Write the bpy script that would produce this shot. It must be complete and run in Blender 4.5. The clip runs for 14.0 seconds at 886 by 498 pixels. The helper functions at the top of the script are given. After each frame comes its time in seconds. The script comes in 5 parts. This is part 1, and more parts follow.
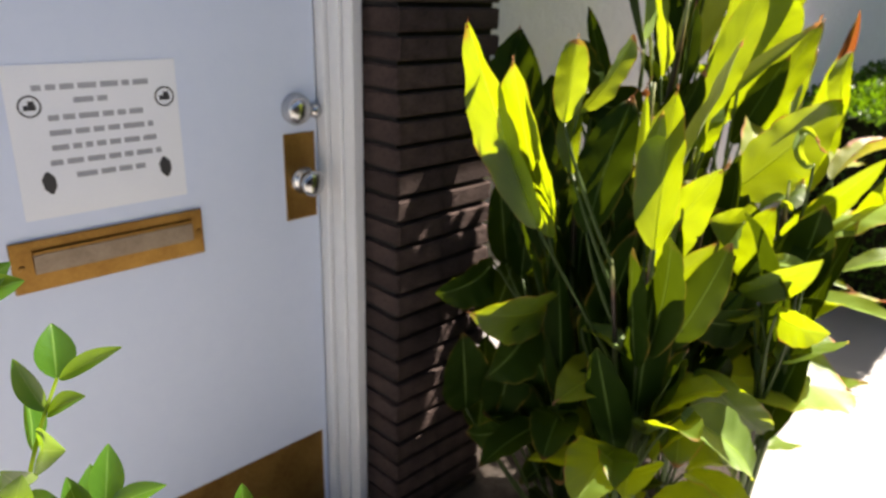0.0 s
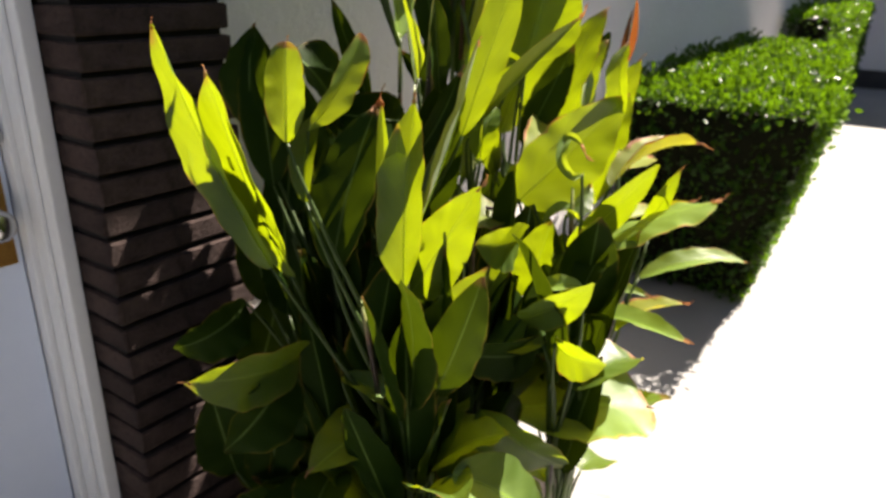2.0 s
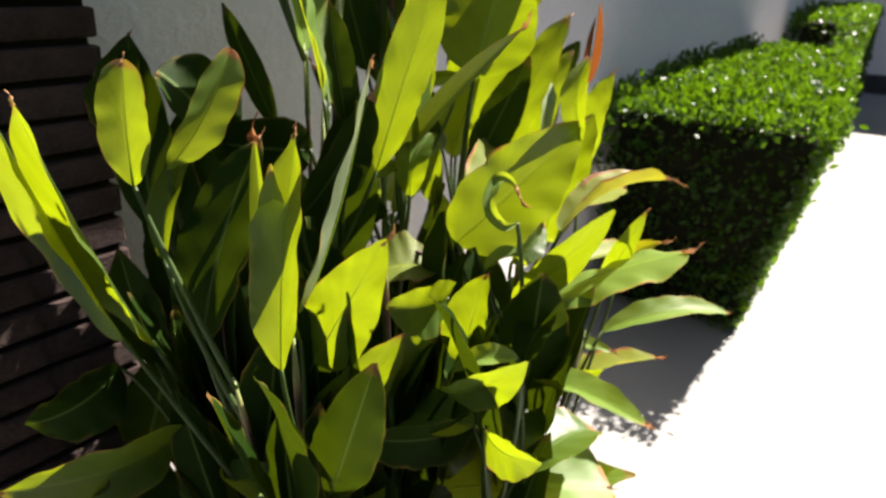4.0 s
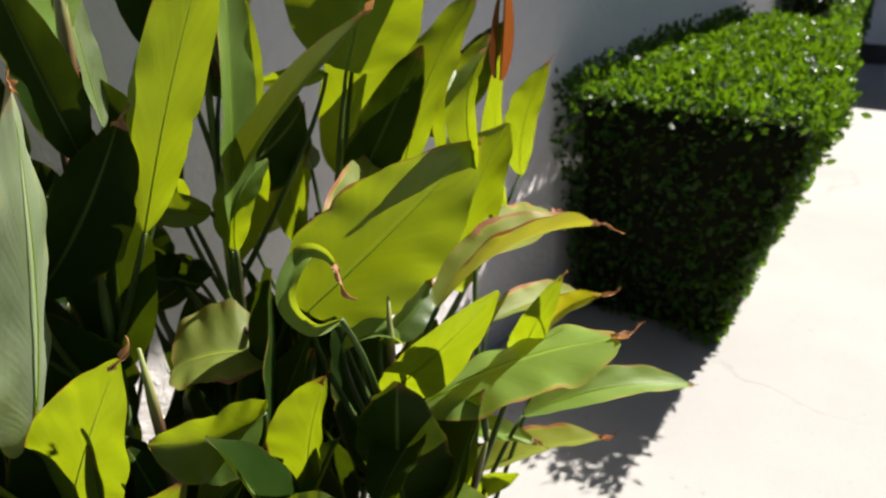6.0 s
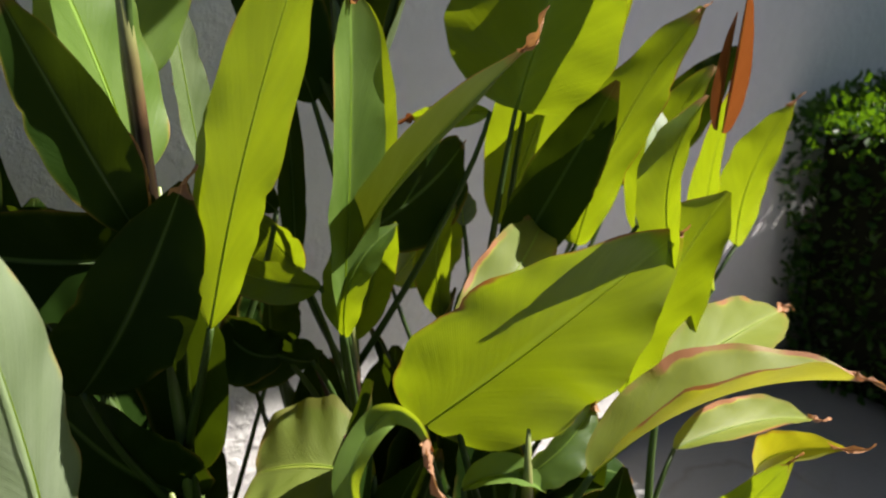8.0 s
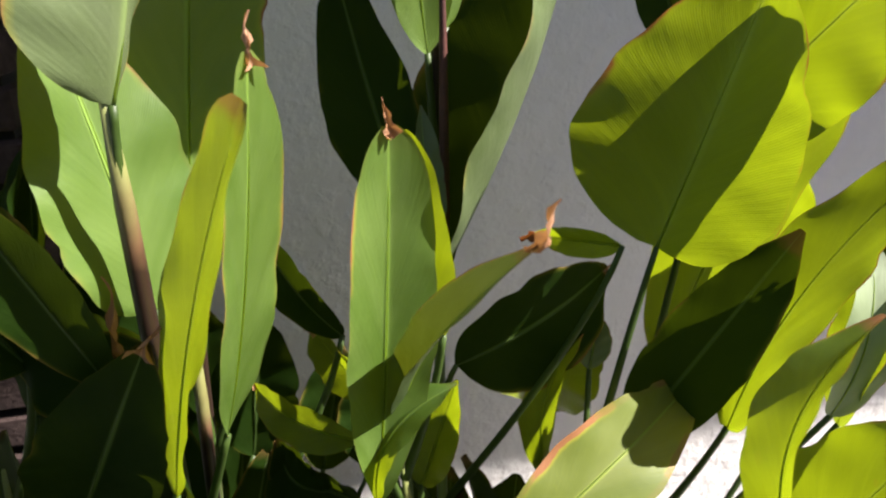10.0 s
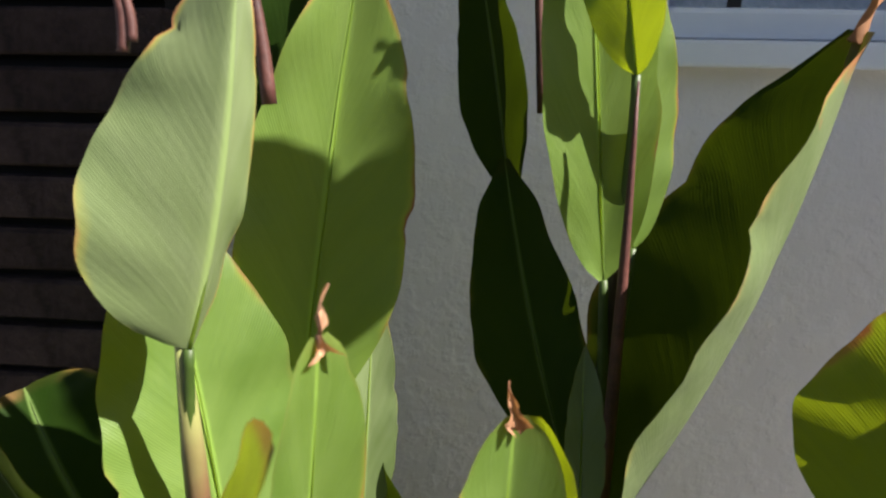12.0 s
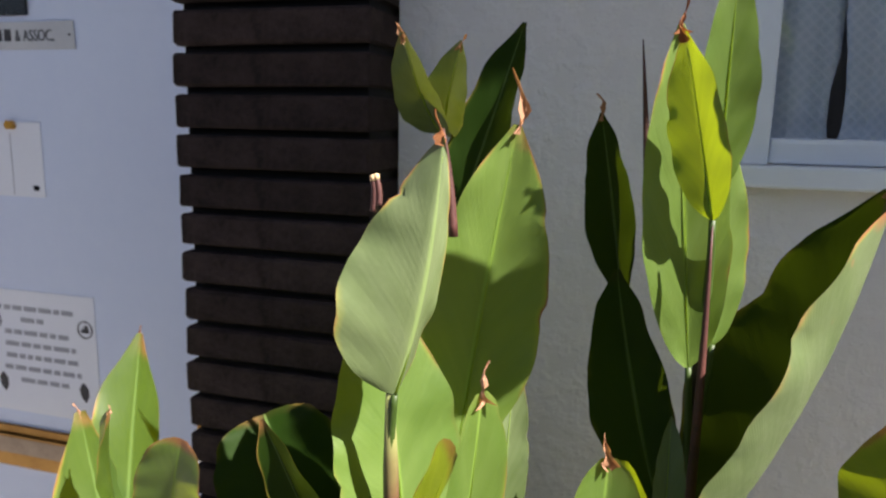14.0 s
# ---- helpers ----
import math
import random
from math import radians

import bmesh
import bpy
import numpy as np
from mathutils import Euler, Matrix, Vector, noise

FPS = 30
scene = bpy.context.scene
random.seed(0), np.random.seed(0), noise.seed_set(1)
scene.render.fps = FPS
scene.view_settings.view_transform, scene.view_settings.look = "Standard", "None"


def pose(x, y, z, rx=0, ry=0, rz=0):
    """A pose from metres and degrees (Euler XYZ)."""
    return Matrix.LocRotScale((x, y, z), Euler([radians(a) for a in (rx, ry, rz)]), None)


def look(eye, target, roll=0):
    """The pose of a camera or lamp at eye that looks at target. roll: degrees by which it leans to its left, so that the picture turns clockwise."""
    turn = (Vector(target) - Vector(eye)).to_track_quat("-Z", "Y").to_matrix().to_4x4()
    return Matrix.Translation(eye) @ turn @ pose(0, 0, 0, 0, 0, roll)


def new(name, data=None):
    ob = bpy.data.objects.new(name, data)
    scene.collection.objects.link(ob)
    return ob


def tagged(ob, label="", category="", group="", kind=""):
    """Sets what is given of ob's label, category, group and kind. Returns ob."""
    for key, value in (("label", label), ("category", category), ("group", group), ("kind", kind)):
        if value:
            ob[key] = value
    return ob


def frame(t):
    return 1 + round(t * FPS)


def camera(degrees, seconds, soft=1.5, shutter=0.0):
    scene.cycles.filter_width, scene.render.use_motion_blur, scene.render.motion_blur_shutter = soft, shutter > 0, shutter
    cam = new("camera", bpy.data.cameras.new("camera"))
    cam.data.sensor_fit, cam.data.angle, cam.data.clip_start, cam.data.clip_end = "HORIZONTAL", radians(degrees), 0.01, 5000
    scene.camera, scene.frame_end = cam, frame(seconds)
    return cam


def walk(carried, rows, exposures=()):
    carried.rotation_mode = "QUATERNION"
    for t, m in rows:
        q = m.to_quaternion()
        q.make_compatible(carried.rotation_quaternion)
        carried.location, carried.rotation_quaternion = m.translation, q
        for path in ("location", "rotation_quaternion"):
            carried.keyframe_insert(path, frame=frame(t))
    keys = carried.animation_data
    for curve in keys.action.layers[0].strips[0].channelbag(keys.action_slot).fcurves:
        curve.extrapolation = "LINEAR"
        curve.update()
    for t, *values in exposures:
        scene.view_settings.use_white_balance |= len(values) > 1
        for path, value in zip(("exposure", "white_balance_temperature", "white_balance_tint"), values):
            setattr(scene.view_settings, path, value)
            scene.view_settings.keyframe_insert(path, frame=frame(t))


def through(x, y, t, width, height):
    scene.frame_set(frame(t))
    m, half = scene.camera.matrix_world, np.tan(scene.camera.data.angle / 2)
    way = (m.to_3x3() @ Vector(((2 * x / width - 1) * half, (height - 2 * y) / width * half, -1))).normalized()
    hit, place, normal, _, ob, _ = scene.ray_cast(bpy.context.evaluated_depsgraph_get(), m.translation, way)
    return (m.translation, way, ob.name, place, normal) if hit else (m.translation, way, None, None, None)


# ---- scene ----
cam = camera(64.16, 14.0, soft=2.2)
cam.data.dof.use_dof, cam.data.dof.focus_distance, cam.data.dof.aperture_fstop = True, 0.58, 8.5
PATH = [
    (0, look((-1.332, -1.274, 1.404), (-0.669, -0.608, 1.063), 1.6)),
    (0.5, look((-1.244, -1.306, 1.405), (-0.532, -0.685, 1.076), 0.7)),
    (1, look((-1.154, -1.313, 1.434), (-0.417, -0.749, 1.062), -0.2)),
    (1.5, look((-1.062, -1.305, 1.430), (-0.311, -0.757, 1.063), 1.2)),
    (2, look((-0.952, -1.320, 1.421), (-0.191, -0.777, 1.065), 0.9)),
    (4.5, look((-0.556, -1.282, 1.429), (0.199, -0.735, 1.067), 1.5)),
    (5, look((-0.445, -1.300, 1.423), (0.301, -0.757, 1.038), 1.2)),
    (5.5, look((-0.322, -1.272, 1.415), (0.426, -0.730, 1.030), 0.6)),
    (6, look((-0.197, -1.214, 1.417), (0.552, -0.680, 1.026), 0.6)),
    (6.5, look((-0.099, -1.157, 1.411), (0.628, -0.606, 1.002), 1.1)),
    (7, look((-0.038, -1.106, 1.404), (0.657, -0.512, 0.998), 1.7)),
    (7.5, look((-0.006, -1.076, 1.410), (0.625, -0.404, 1.022), 0.8)),
    (8, look((0.027, -1.066, 1.420), (0.592, -0.338, 1.030), 0.1)),
    (8.2, look((0.054, -1.063, 1.435), (0.575, -0.306, 1.041), 0.0)),
    (10.3, look((0.308, -0.967, 1.494), (0.485, -0.049, 1.141), -0.9)),
    (10.5, look((0.321, -0.944, 1.498), (0.471, -0.014, 1.162), -0.9)),
    (11, look((0.339, -0.893, 1.513), (0.410, 0.060, 1.217), -1.1)),
    (11.5, look((0.349, -0.846, 1.545), (0.344, 0.114, 1.264), 1.1)),
    (12, look((0.353, -0.840, 1.566), (0.271, 0.123, 1.307), 1.0)),
    (12.5, look((0.390, -0.910, 1.582), (0.227, 0.042, 1.324), 0.8)),
    (13, look((0.396, -0.998, 1.599), (0.188, -0.054, 1.344), 1.0)),
    (13.5, look((0.393, -1.034, 1.622), (0.131, -0.091, 1.418), 0.8)),
    (14, look((0.383, -1.028, 1.640), (0.103, -0.084, 1.462), 1.1)),
]
walk(cam, PATH, [(0.0, 2.4, 7150, 14), (0.6, 2.25, 7150, 14), (2.0, 2.02, 7050, 14), (4.5, 1.95, 6700, 11), (5.5, 1.72, 6600, 10), (6.5, 1.34, 6500, 10), (7.5, 1.34, 6450, 10), (8.2, 1.62, 6450, 10), (10.5, 1.84, 6450, 15), (12.0, 1.8, 6500, 14), (13.0, 1.76, 6450, 16), (14.0, 1.86, 6450, 17)])

# ---- light ----
SUN_TO = Vector((0.88, -0.29, 1.0)).normalized()
world = bpy.data.worlds.new("sky")
scene.world = world
world.use_nodes = True
sky = world.node_tree.nodes.new("ShaderNodeTexSky")
sky.sky_type = "NISHITA"
sky.sun_disc = False
sky.sun_elevation = math.asin(SUN_TO.z)
sky.sun_rotation = math.atan2(SUN_TO.x, SUN_TO.y)
back = world.node_tree.nodes["Background"]
back.inputs[1].default_value = 0.033
world.node_tree.links.new(sky.outputs[0], back.inputs[0])
sun_data = bpy.data.lights.new("sun", "SUN")
sun_data.energy, sun_data.angle, sun_data.color = 5.0, radians(0.53), (1.0, 0.95, 0.87)
sun = new("sun", sun_data)
sun.matrix_world = look(SUN_TO * 30, (0, 0, 0))


# ---- materials ----
def nodes_of(name):
    m = bpy.data.materials.new(name)
    m.use_nodes = True
    nt = m.node_tree
    return m, nt, nt.nodes["Principled BSDF"]


def add(nt, kind, **inputs):
    n = nt.nodes.new(kind)
    for k, v in inputs.items():
        n.inputs[k.replace("_", " ")].default_value = v
    return n


def ramp(nt, source, stops):
    r = nt.nodes.new("ShaderNodeValToRGB")
    el = r.color_ramp.elements
    while len(el) < len(stops):
        el.new(0.5)
    for e, (p, c) in zip(el, stops):
        e.position, e.color = p, (*c, 1)
    nt.links.new(source, r.inputs[0])
    return r.outputs[0]


def mixed(nt, fac, a, b, mode="MIX"):
    n = nt.nodes.new("ShaderNodeMix")
    n.data_type, n.blend_type = "RGBA", mode
    for sock, v in ((n.inputs[0], fac), (n.inputs[6], a), (n.inputs[7], b)):
        if isinstance(v, (int, float)):
            sock.default_value = v
        elif isinstance(v, tuple):
            sock.default_value = (*v, 1)
        else:
            nt.links.new(v, sock)
    return n.outputs[2]


def calc(nt, op, a, b=None, c=None):
    n = nt.nodes.new("ShaderNodeMath")
    n.operation = op
    for sock, v in zip(n.inputs, (a, b, c)):
        if v is None:
            continue
        if isinstance(v, (int, float)):
            sock.default_value = v
        else:
            nt.links.new(v, sock)
    return n.outputs[0]


def coords(nt, which="Object"):
    return nt.nodes.new("ShaderNodeTexCoord").outputs[which]


def noise_of(nt, vec, scale, detail=4.0, rough=0.55):
    n = add(nt, "ShaderNodeTexNoise", Scale=scale, Detail=detail, Roughness=rough)
    nt.links.new(vec, n.inputs["Vector"])
    return n.outputs["Fac"]


def bumped(nt, bsdf, height, strength, distance):
    b = add(nt, "ShaderNodeBump", Strength=strength, Distance=distance)
    nt.links.new(height, b.inputs["Height"])
    nt.links.new(b.outputs[0], bsdf.inputs["Normal"])
    return b


def surface(name, dark, light, rough=0.6, metal=0.0, big=3.0, small=60.0, bump=0.3, depth=0.002, vary=0.0, gloss=0.5):
    """A plain worn surface: colour between dark and light by a coarse and a fine pattern."""
    m, nt, p = nodes_of(name)
    v = coords(nt)
    a, b = noise_of(nt, v, big, 5.0), noise_of(nt, v, small, 6.0, 0.65)
    f = calc(nt, "ADD", calc(nt, "MULTIPLY", a, 0.6), calc(nt, "MULTIPLY", b, 0.4))
    col = ramp(nt, f, [(0.3, dark), (0.7, light)])
    if vary:
        rnd = nt.nodes.new("ShaderNodeObjectInfo").outputs["Random"]
        col = mixed(nt, calc(nt, "MULTIPLY", rnd, vary), col, tuple(c * 0.35 for c in dark))
    nt.links.new(col, p.inputs["Base Color"])
    p.inputs["Metallic"].default_value = metal
    p.inputs["Specular IOR Level"].default_value = gloss
    nt.links.new(calc(nt, "MULTIPLY_ADD", b, 0.25, rough - 0.12), p.inputs["Roughness"])
    bumped(nt, p, b, bump, depth)
    return m


# white door; the blue of the skylight on it is mixed into its colour
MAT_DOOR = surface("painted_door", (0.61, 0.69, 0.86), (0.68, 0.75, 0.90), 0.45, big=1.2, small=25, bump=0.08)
MAT_JAMB = surface("painted_casing", (0.66, 0.68, 0.71), (0.76, 0.775, 0.79), 0.5, big=2, small=40, bump=0.15)
MAT_BRICK = surface("dark_brick", (0.017, 0.0125, 0.012), (0.090, 0.062, 0.056), 0.9, big=16, small=110, bump=0.9, depth=0.006, vary=0.4, gloss=0.12)
MAT_MORTAR = surface("dark_mortar", (0.006, 0.005, 0.005), (0.018, 0.015, 0.014), 0.9, big=8, small=150, bump=0.5)
MAT_WINDOW = surface("white_window_paint", (0.76, 0.80, 0.86), (0.84, 0.87, 0.90), 0.45, big=4, small=60, bump=0.1)
MAT_BRASS = surface("aged_brass", (0.20, 0.10, 0.025), (0.42, 0.24, 0.065), 0.38, 0.9, big=14, small=120, bump=0.15, depth=0.001)
MAT_DULL = surface("tarnished_flap", (0.20, 0.15, 0.11), (0.36, 0.29, 0.22), 0.45, 0.7, big=14, small=120, bump=0.15, depth=0.001)
MAT_CHROME = surface("worn_chrome", (0.45, 0.45, 0.46), (0.62, 0.62, 0.63), 0.22, 1.0, big=20, small=150, bump=0.05, depth=0.0005)
MAT_PAPER = surface("white_paper", (0.76, 0.79, 0.86), (0.84, 0.86, 0.90), 0.7, big=6, small=200, bump=0.05, depth=0.0004)
MAT_INK = surface("black_ink", (0.02, 0.02, 0.022), (0.05, 0.05, 0.055), 0.6, small=200)
MAT_GREYINK = surface("grey_ink", (0.28, 0.29, 0.33), (0.40, 0.41, 0.45), 0.6, small=200)
MAT_PLATE = surface("grey_sign_plastic", (0.50, 0.52, 0.54), (0.62, 0.63, 0.64), 0.4, small=90, bump=0.05)
MAT_TACK = surface("amber_tack", (0.45, 0.22, 0.02), (0.6, 0.32, 0.04), 0.3, small=90)
MAT_BLACK = surface("black_gloss", (0.008, 0.008, 0.009), (0.02, 0.02, 0.022), 0.25, small=90, bump=0.05)
MAT_STALK = surface("dark_red_stalk", (0.025, 0.008, 0.008), (0.11, 0.036, 0.026), 0.6, big=25, small=200, bump=0.5, depth=0.001)
MAT_CUT = surface("pale_cut_end", (0.42, 0.26, 0.12), (0.62, 0.45, 0.26), 0.8, big=60, small=300)
MAT_SOFFIT = surface("painted_soffit", (0.60, 0.60, 0.58), (0.72, 0.71, 0.69), 0.6, big=2, small=40, bump=0.1)
# shade inside the hedge, given to its core as a near-black colour
MAT_HEDGE_SHADE = surface("hedge_inner_shade", (0.004, 0.005, 0.002), (0.014, 0.015, 0.005), 0.9, small=120, gloss=0.1)
MAT_ROOM = surface("dim_room", (0.62, 0.62, 0.64), (0.72, 0.72, 0.74), 0.9)
MAT_PLINTH = surface("dark_plinth", (0.035, 0.03, 0.03), (0.07, 0.06, 0.055), 0.8, big=5, small=60)
MAT_SOIL = surface("dark_bed_soil", (0.010, 0.007, 0.005), (0.04, 0.028, 0.02), 0.95, big=12, small=90, bump=1.0, depth=0.02)
MAT_FARDOOR = surface("pale_far_door", (0.46, 0.50, 0.56), (0.56, 0.60, 0.66), 0.5, small=30)


def stucco():
    m, nt, p = nodes_of("grey_stucco")
    v = coords(nt)
    big, mid, fine = noise_of(nt, v, 1.3, 4), noise_of(nt, v, 26, 5, 0.6), noise_of(nt, v, 190, 4, 0.7)
    col = ramp(nt, calc(nt, "ADD", calc(nt, "MULTIPLY", big, 0.6), calc(nt, "MULTIPLY", mid, 0.4)),
               [(0.3, (0.74, 0.70, 0.682)), (0.7, (0.84, 0.805, 0.785))])
    nt.links.new(col, p.inputs["Base Color"])
    p.inputs["Roughness"].default_value = 0.85
    lumps = ramp(nt, mid, [(0.45, (0, 0, 0)), (0.62, (1, 1, 1))])
    bumped(nt, p, calc(nt, "ADD", calc(nt, "MULTIPLY", lumps, 0.7), calc(nt, "MULTIPLY", fine, 0.3)), 0.45, 0.006)
    return m


def concrete():
    m, nt, p = nodes_of("pale_concrete")
    v = coords(nt)
    big, fine = noise_of(nt, v, 0.9, 6, 0.6), noise_of(nt, v, 90, 5, 0.7)
    specks = noise_of(nt, v, 24, 2, 0.4)
    col = ramp(nt, calc(nt, "ADD", calc(nt, "MULTIPLY", big, 0.65), calc(nt, "MULTIPLY", fine, 0.35)),
               [(0.3, (0.22, 0.213, 0.206)), (0.7, (0.30, 0.292, 0.282))])
    spot = ramp(nt, specks, [(0.70, (0, 0, 0)), (0.76, (1, 1, 1))])
    col = mixed(nt, calc(nt, "MULTIPLY", spot, 0.35), col, (0.14, 0.12, 0.11))
    warp = add(nt, "ShaderNodeTexNoise", Scale=2.2, Detail=5.0)
    nt.links.new(v, warp.inputs["Vector"])
    vec = nt.nodes.new("ShaderNodeVectorMath")
    vec.operation = "MULTIPLY_ADD"
    nt.links.new(warp.outputs["Color"], vec.inputs[0])
    vec.inputs[1].default_value = (0.7, 0.7, 0.0)
    nt.links.new(v, vec.inputs[2])
    vor = add(nt, "ShaderNodeTexVoronoi", Scale=0.62)
    vor.feature = "DISTANCE_TO_EDGE"
    nt.links.new(vec.outputs[0], vor.inputs["Vector"])
    line = ramp(nt, vor.outputs["Distance"], [(0.0, (1, 1, 1)), (0.006, (0, 0, 0))])
    broken = ramp(nt, noise_of(nt, v, 1.7, 3), [(0.45, (0, 0, 0)), (0.6, (1, 1, 1))])
    crack = calc(nt, "MULTIPLY", line, broken)
    col = mixed(nt, calc(nt, "MULTIPLY", crack, 0.7), col, (0.2, 0.18, 0.16))
    nt.links.new(col, p.inputs["Base Color"])
    p.inputs["Roughness"].default_value = 0.85
    bumped(nt, p, calc(nt, "SUBTRACT", calc(nt, "MULTIPLY", fine, 0.4), crack), 0.4, 0.004)
    return m


def leaf_material(name, deep, pale, glow, bloom, rough=0.40, veins=30.0, edge=1.0, through=0.5, gloss=0.5, aged=0.0):
    """Leaf blade: ribs running out from the midrib, a pale midrib, a dry brown margin, light shining through."""
    m, nt, p = nodes_of(name)
    uv = nt.nodes.new("ShaderNodeUVMap").outputs[0]
    sep = nt.nodes.new("ShaderNodeSeparateXYZ")
    nt.links.new(uv, sep.inputs[0])
    u, v = sep.outputs[0], sep.outputs[1]
    info = nt.nodes.new("ShaderNodeObjectInfo").outputs["Random"]
    ob = coords(nt)
    side = calc(nt, "ABSOLUTE", calc(nt, "SUBTRACT", u, 0.5))
    phase = calc(nt, "SUBTRACT", calc(nt, "MULTIPLY", v, veins), calc(nt, "MULTIPLY", calc(nt, "POWER", side, 0.7), veins * 0.55))
    rib = calc(nt, "MULTIPLY_ADD", calc(nt, "SINE", calc(nt, "MULTIPLY", phase, 6.283)), 0.5, 0.5)
    fine = calc(nt, "MULTIPLY_ADD", calc(nt, "SINE", calc(nt, "MULTIPLY", phase, 6.283 * 3.7)), 0.5, 0.5)
    patch = noise_of(nt, ob, 9, 4)
    grain = noise_of(nt, ob, 120, 4)
    # streaks that follow the veins
    along = nt.nodes.new("ShaderNodeCombineXYZ")
    nt.links.new(calc(nt, "MULTIPLY", phase, 0.55), along.inputs[0])
    nt.links.new(calc(nt, "MULTIPLY", u, 2.2), along.inputs[1])
    nt.links.new(calc(nt, "MULTIPLY", info, 37.0), along.inputs[2])
    streak = noise_of(nt, along.outputs[0], 1.0, 4, 0.6)
    broad = noise_of(nt, along.outputs[0], 0.32, 3, 0.5)
    f = calc(nt, "ADD", calc(nt, "MULTIPLY", patch, 0.30), calc(nt, "MULTIPLY", streak, 0.32))
    f = calc(nt, "ADD", f, calc(nt, "MULTIPLY", info, 0.26))
    f = calc(nt, "ADD", f, calc(nt, "MULTIPLY", fine, 0.025))
    base = ramp(nt, f, [(0.25, deep), (0.8, pale)])
    waxy = ramp(nt, calc(nt, "ADD", calc(nt, "MULTIPLY", broad, 0.5), calc(nt, "MULTIPLY", patch, 0.5)), [(0.32, (0, 0, 0)), (0.68, (1, 1, 1))])
    base = mixed(nt, calc(nt, "MULTIPLY", waxy, 0.5), base, bloom)
    mid = ramp(nt, side, [(0.008, (1, 1, 1)), (0.03, (0, 0, 0))])
    base = mixed(nt, calc(nt, "MULTIPLY", mid, 0.6), base, tuple(max(a, 2.0 * b) for a, b in zip((0.14, 0.22, 0.06), pale)))
    rim = calc(nt, "ADD", side, calc(nt, "MULTIPLY", calc(nt, "SUBTRACT", noise_of(nt, ob, 26, 4), 0.5), 0.10))
    rim = calc(nt, "ADD", rim, calc(nt, "MULTIPLY", calc(nt, "POWER", v, 5.0), 0.05 * edge))
    if aged:
        rim = calc(nt, "ADD", rim, calc(nt, "MULTIPLY", noise_of(nt, ob, 13, 3), aged))
    yellow = ramp(nt, rim, [(0.45, (0, 0, 0)), (0.495, (1, 1, 1))])
    brown = ramp(nt, rim, [(0.484, (0, 0, 0)), (0.503, (1, 1, 1))])
    tipv = calc(nt, "ADD", v, calc(nt, "MULTIPLY", calc(nt, "SUBTRACT", noise_of(nt, ob, 18, 4), 0.5), 0.16))
    tip = ramp(nt, tipv, [(0.93, (0, 0, 0)), (0.975, (1, 1, 1))])
    dry = calc(nt, "MULTIPLY", calc(nt, "MAXIMUM", brown, tip), edge)
    spots = ramp(nt, noise_of(nt, ob, 48, 2, 0.3), [(0.79, (0, 0, 0)), (0.82, (1, 1, 1))])
    dry = calc(nt, "MAXIMUM", dry, calc(nt, "MULTIPLY", spots, 0.5 * edge))
    worn = ramp(nt, noise_of(nt, ob, 9, 3), [(0.47, (0, 0, 0)), (0.6, (1, 1, 1))])
    dry = calc(nt, "MULTIPLY", dry, calc(nt, "MULTIPLY_ADD", worn, 0.92, 0.08))
    base = mixed(nt, calc(nt, "MULTIPLY", calc(nt, "MULTIPLY", yellow, worn), 0.5 * edge), base, (0.40, 0.36, 0.04))
    base = mixed(nt, dry, base, (0.30, 0.13, 0.055))
    nt.links.new(base, p.inputs["Base Color"])
    nt.links.new(calc(nt, "MULTIPLY_ADD", grain, 0.2, rough - 0.1), p.inputs["Roughness"])
    p.inputs["Specular IOR Level"].default_value = gloss
    height = calc(nt, "ADD", calc(nt, "MULTIPLY", streak, 1.1), calc(nt, "ADD", calc(nt, "MULTIPLY", fine, 0.16), calc(nt, "MULTIPLY", grain, 0.35)))
    height = calc(nt, "ADD", height, calc(nt, "MULTIPLY", rib, 0.10))
    b = bumped(nt, p, height, 0.22, 0.0022)
    tr = nt.nodes.new("ShaderNodeBsdfTranslucent")
    shine = mixed(nt, f, glow, tuple(min(1.0, c * 1.25) for c in glow))
    veined = calc(nt, "MULTIPLY", ramp(nt, streak, [(0.35, (0, 0, 0)), (0.62, (1, 1, 1))]), 0.32)
    shine = mixed(nt, veined, shine, tuple(c * 0.55 for c in glow))
    shine = mixed(nt, calc(nt, "MULTIPLY", mid, 0.3), shine, (0.40, 0.50, 0.04))
    shine = mixed(nt, dry, shine, (0.30, 0.10, 0.02))
    nt.links.new(shine, tr.inputs["Color"])
    nt.links.new(b.outputs[0], tr.inputs["Normal"])
    mx = nt.nodes.new("ShaderNodeMixShader")
    mx.inputs[0].default_value = through
    nt.links.new(p.outputs[0], mx.inputs[1])
    nt.links.new(tr.outputs[0], mx.inputs[2])
    nt.links.new(mx.outputs[0], nt.nodes["Material Output"].inputs[0])
    return m


MAT_STUCCO, MAT_CONCRETE = stucco(), concrete()
# shade copy of the blade: its near-black green carries the shade
MAT_LEAF_SHADE = leaf_material("canna_leaf", (0.006, 0.017, 0.0015), (0.014, 0.034, 0.003), (0.20, 0.30, 0.006), (0.016, 0.031, 0.006), rough=0.55, edge=0.45, through=0.07, gloss=0.05)
# lit copy of the same blade, for leaves with sun behind or on them
MAT_LEAF_LIT = leaf_material("canna_leaf_lit", (0.026, 0.060, 0.007), (0.060, 0.112, 0.016), (0.38, 0.48, 0.006), (0.075, 0.115, 0.035), through=0.35, gloss=0.4)
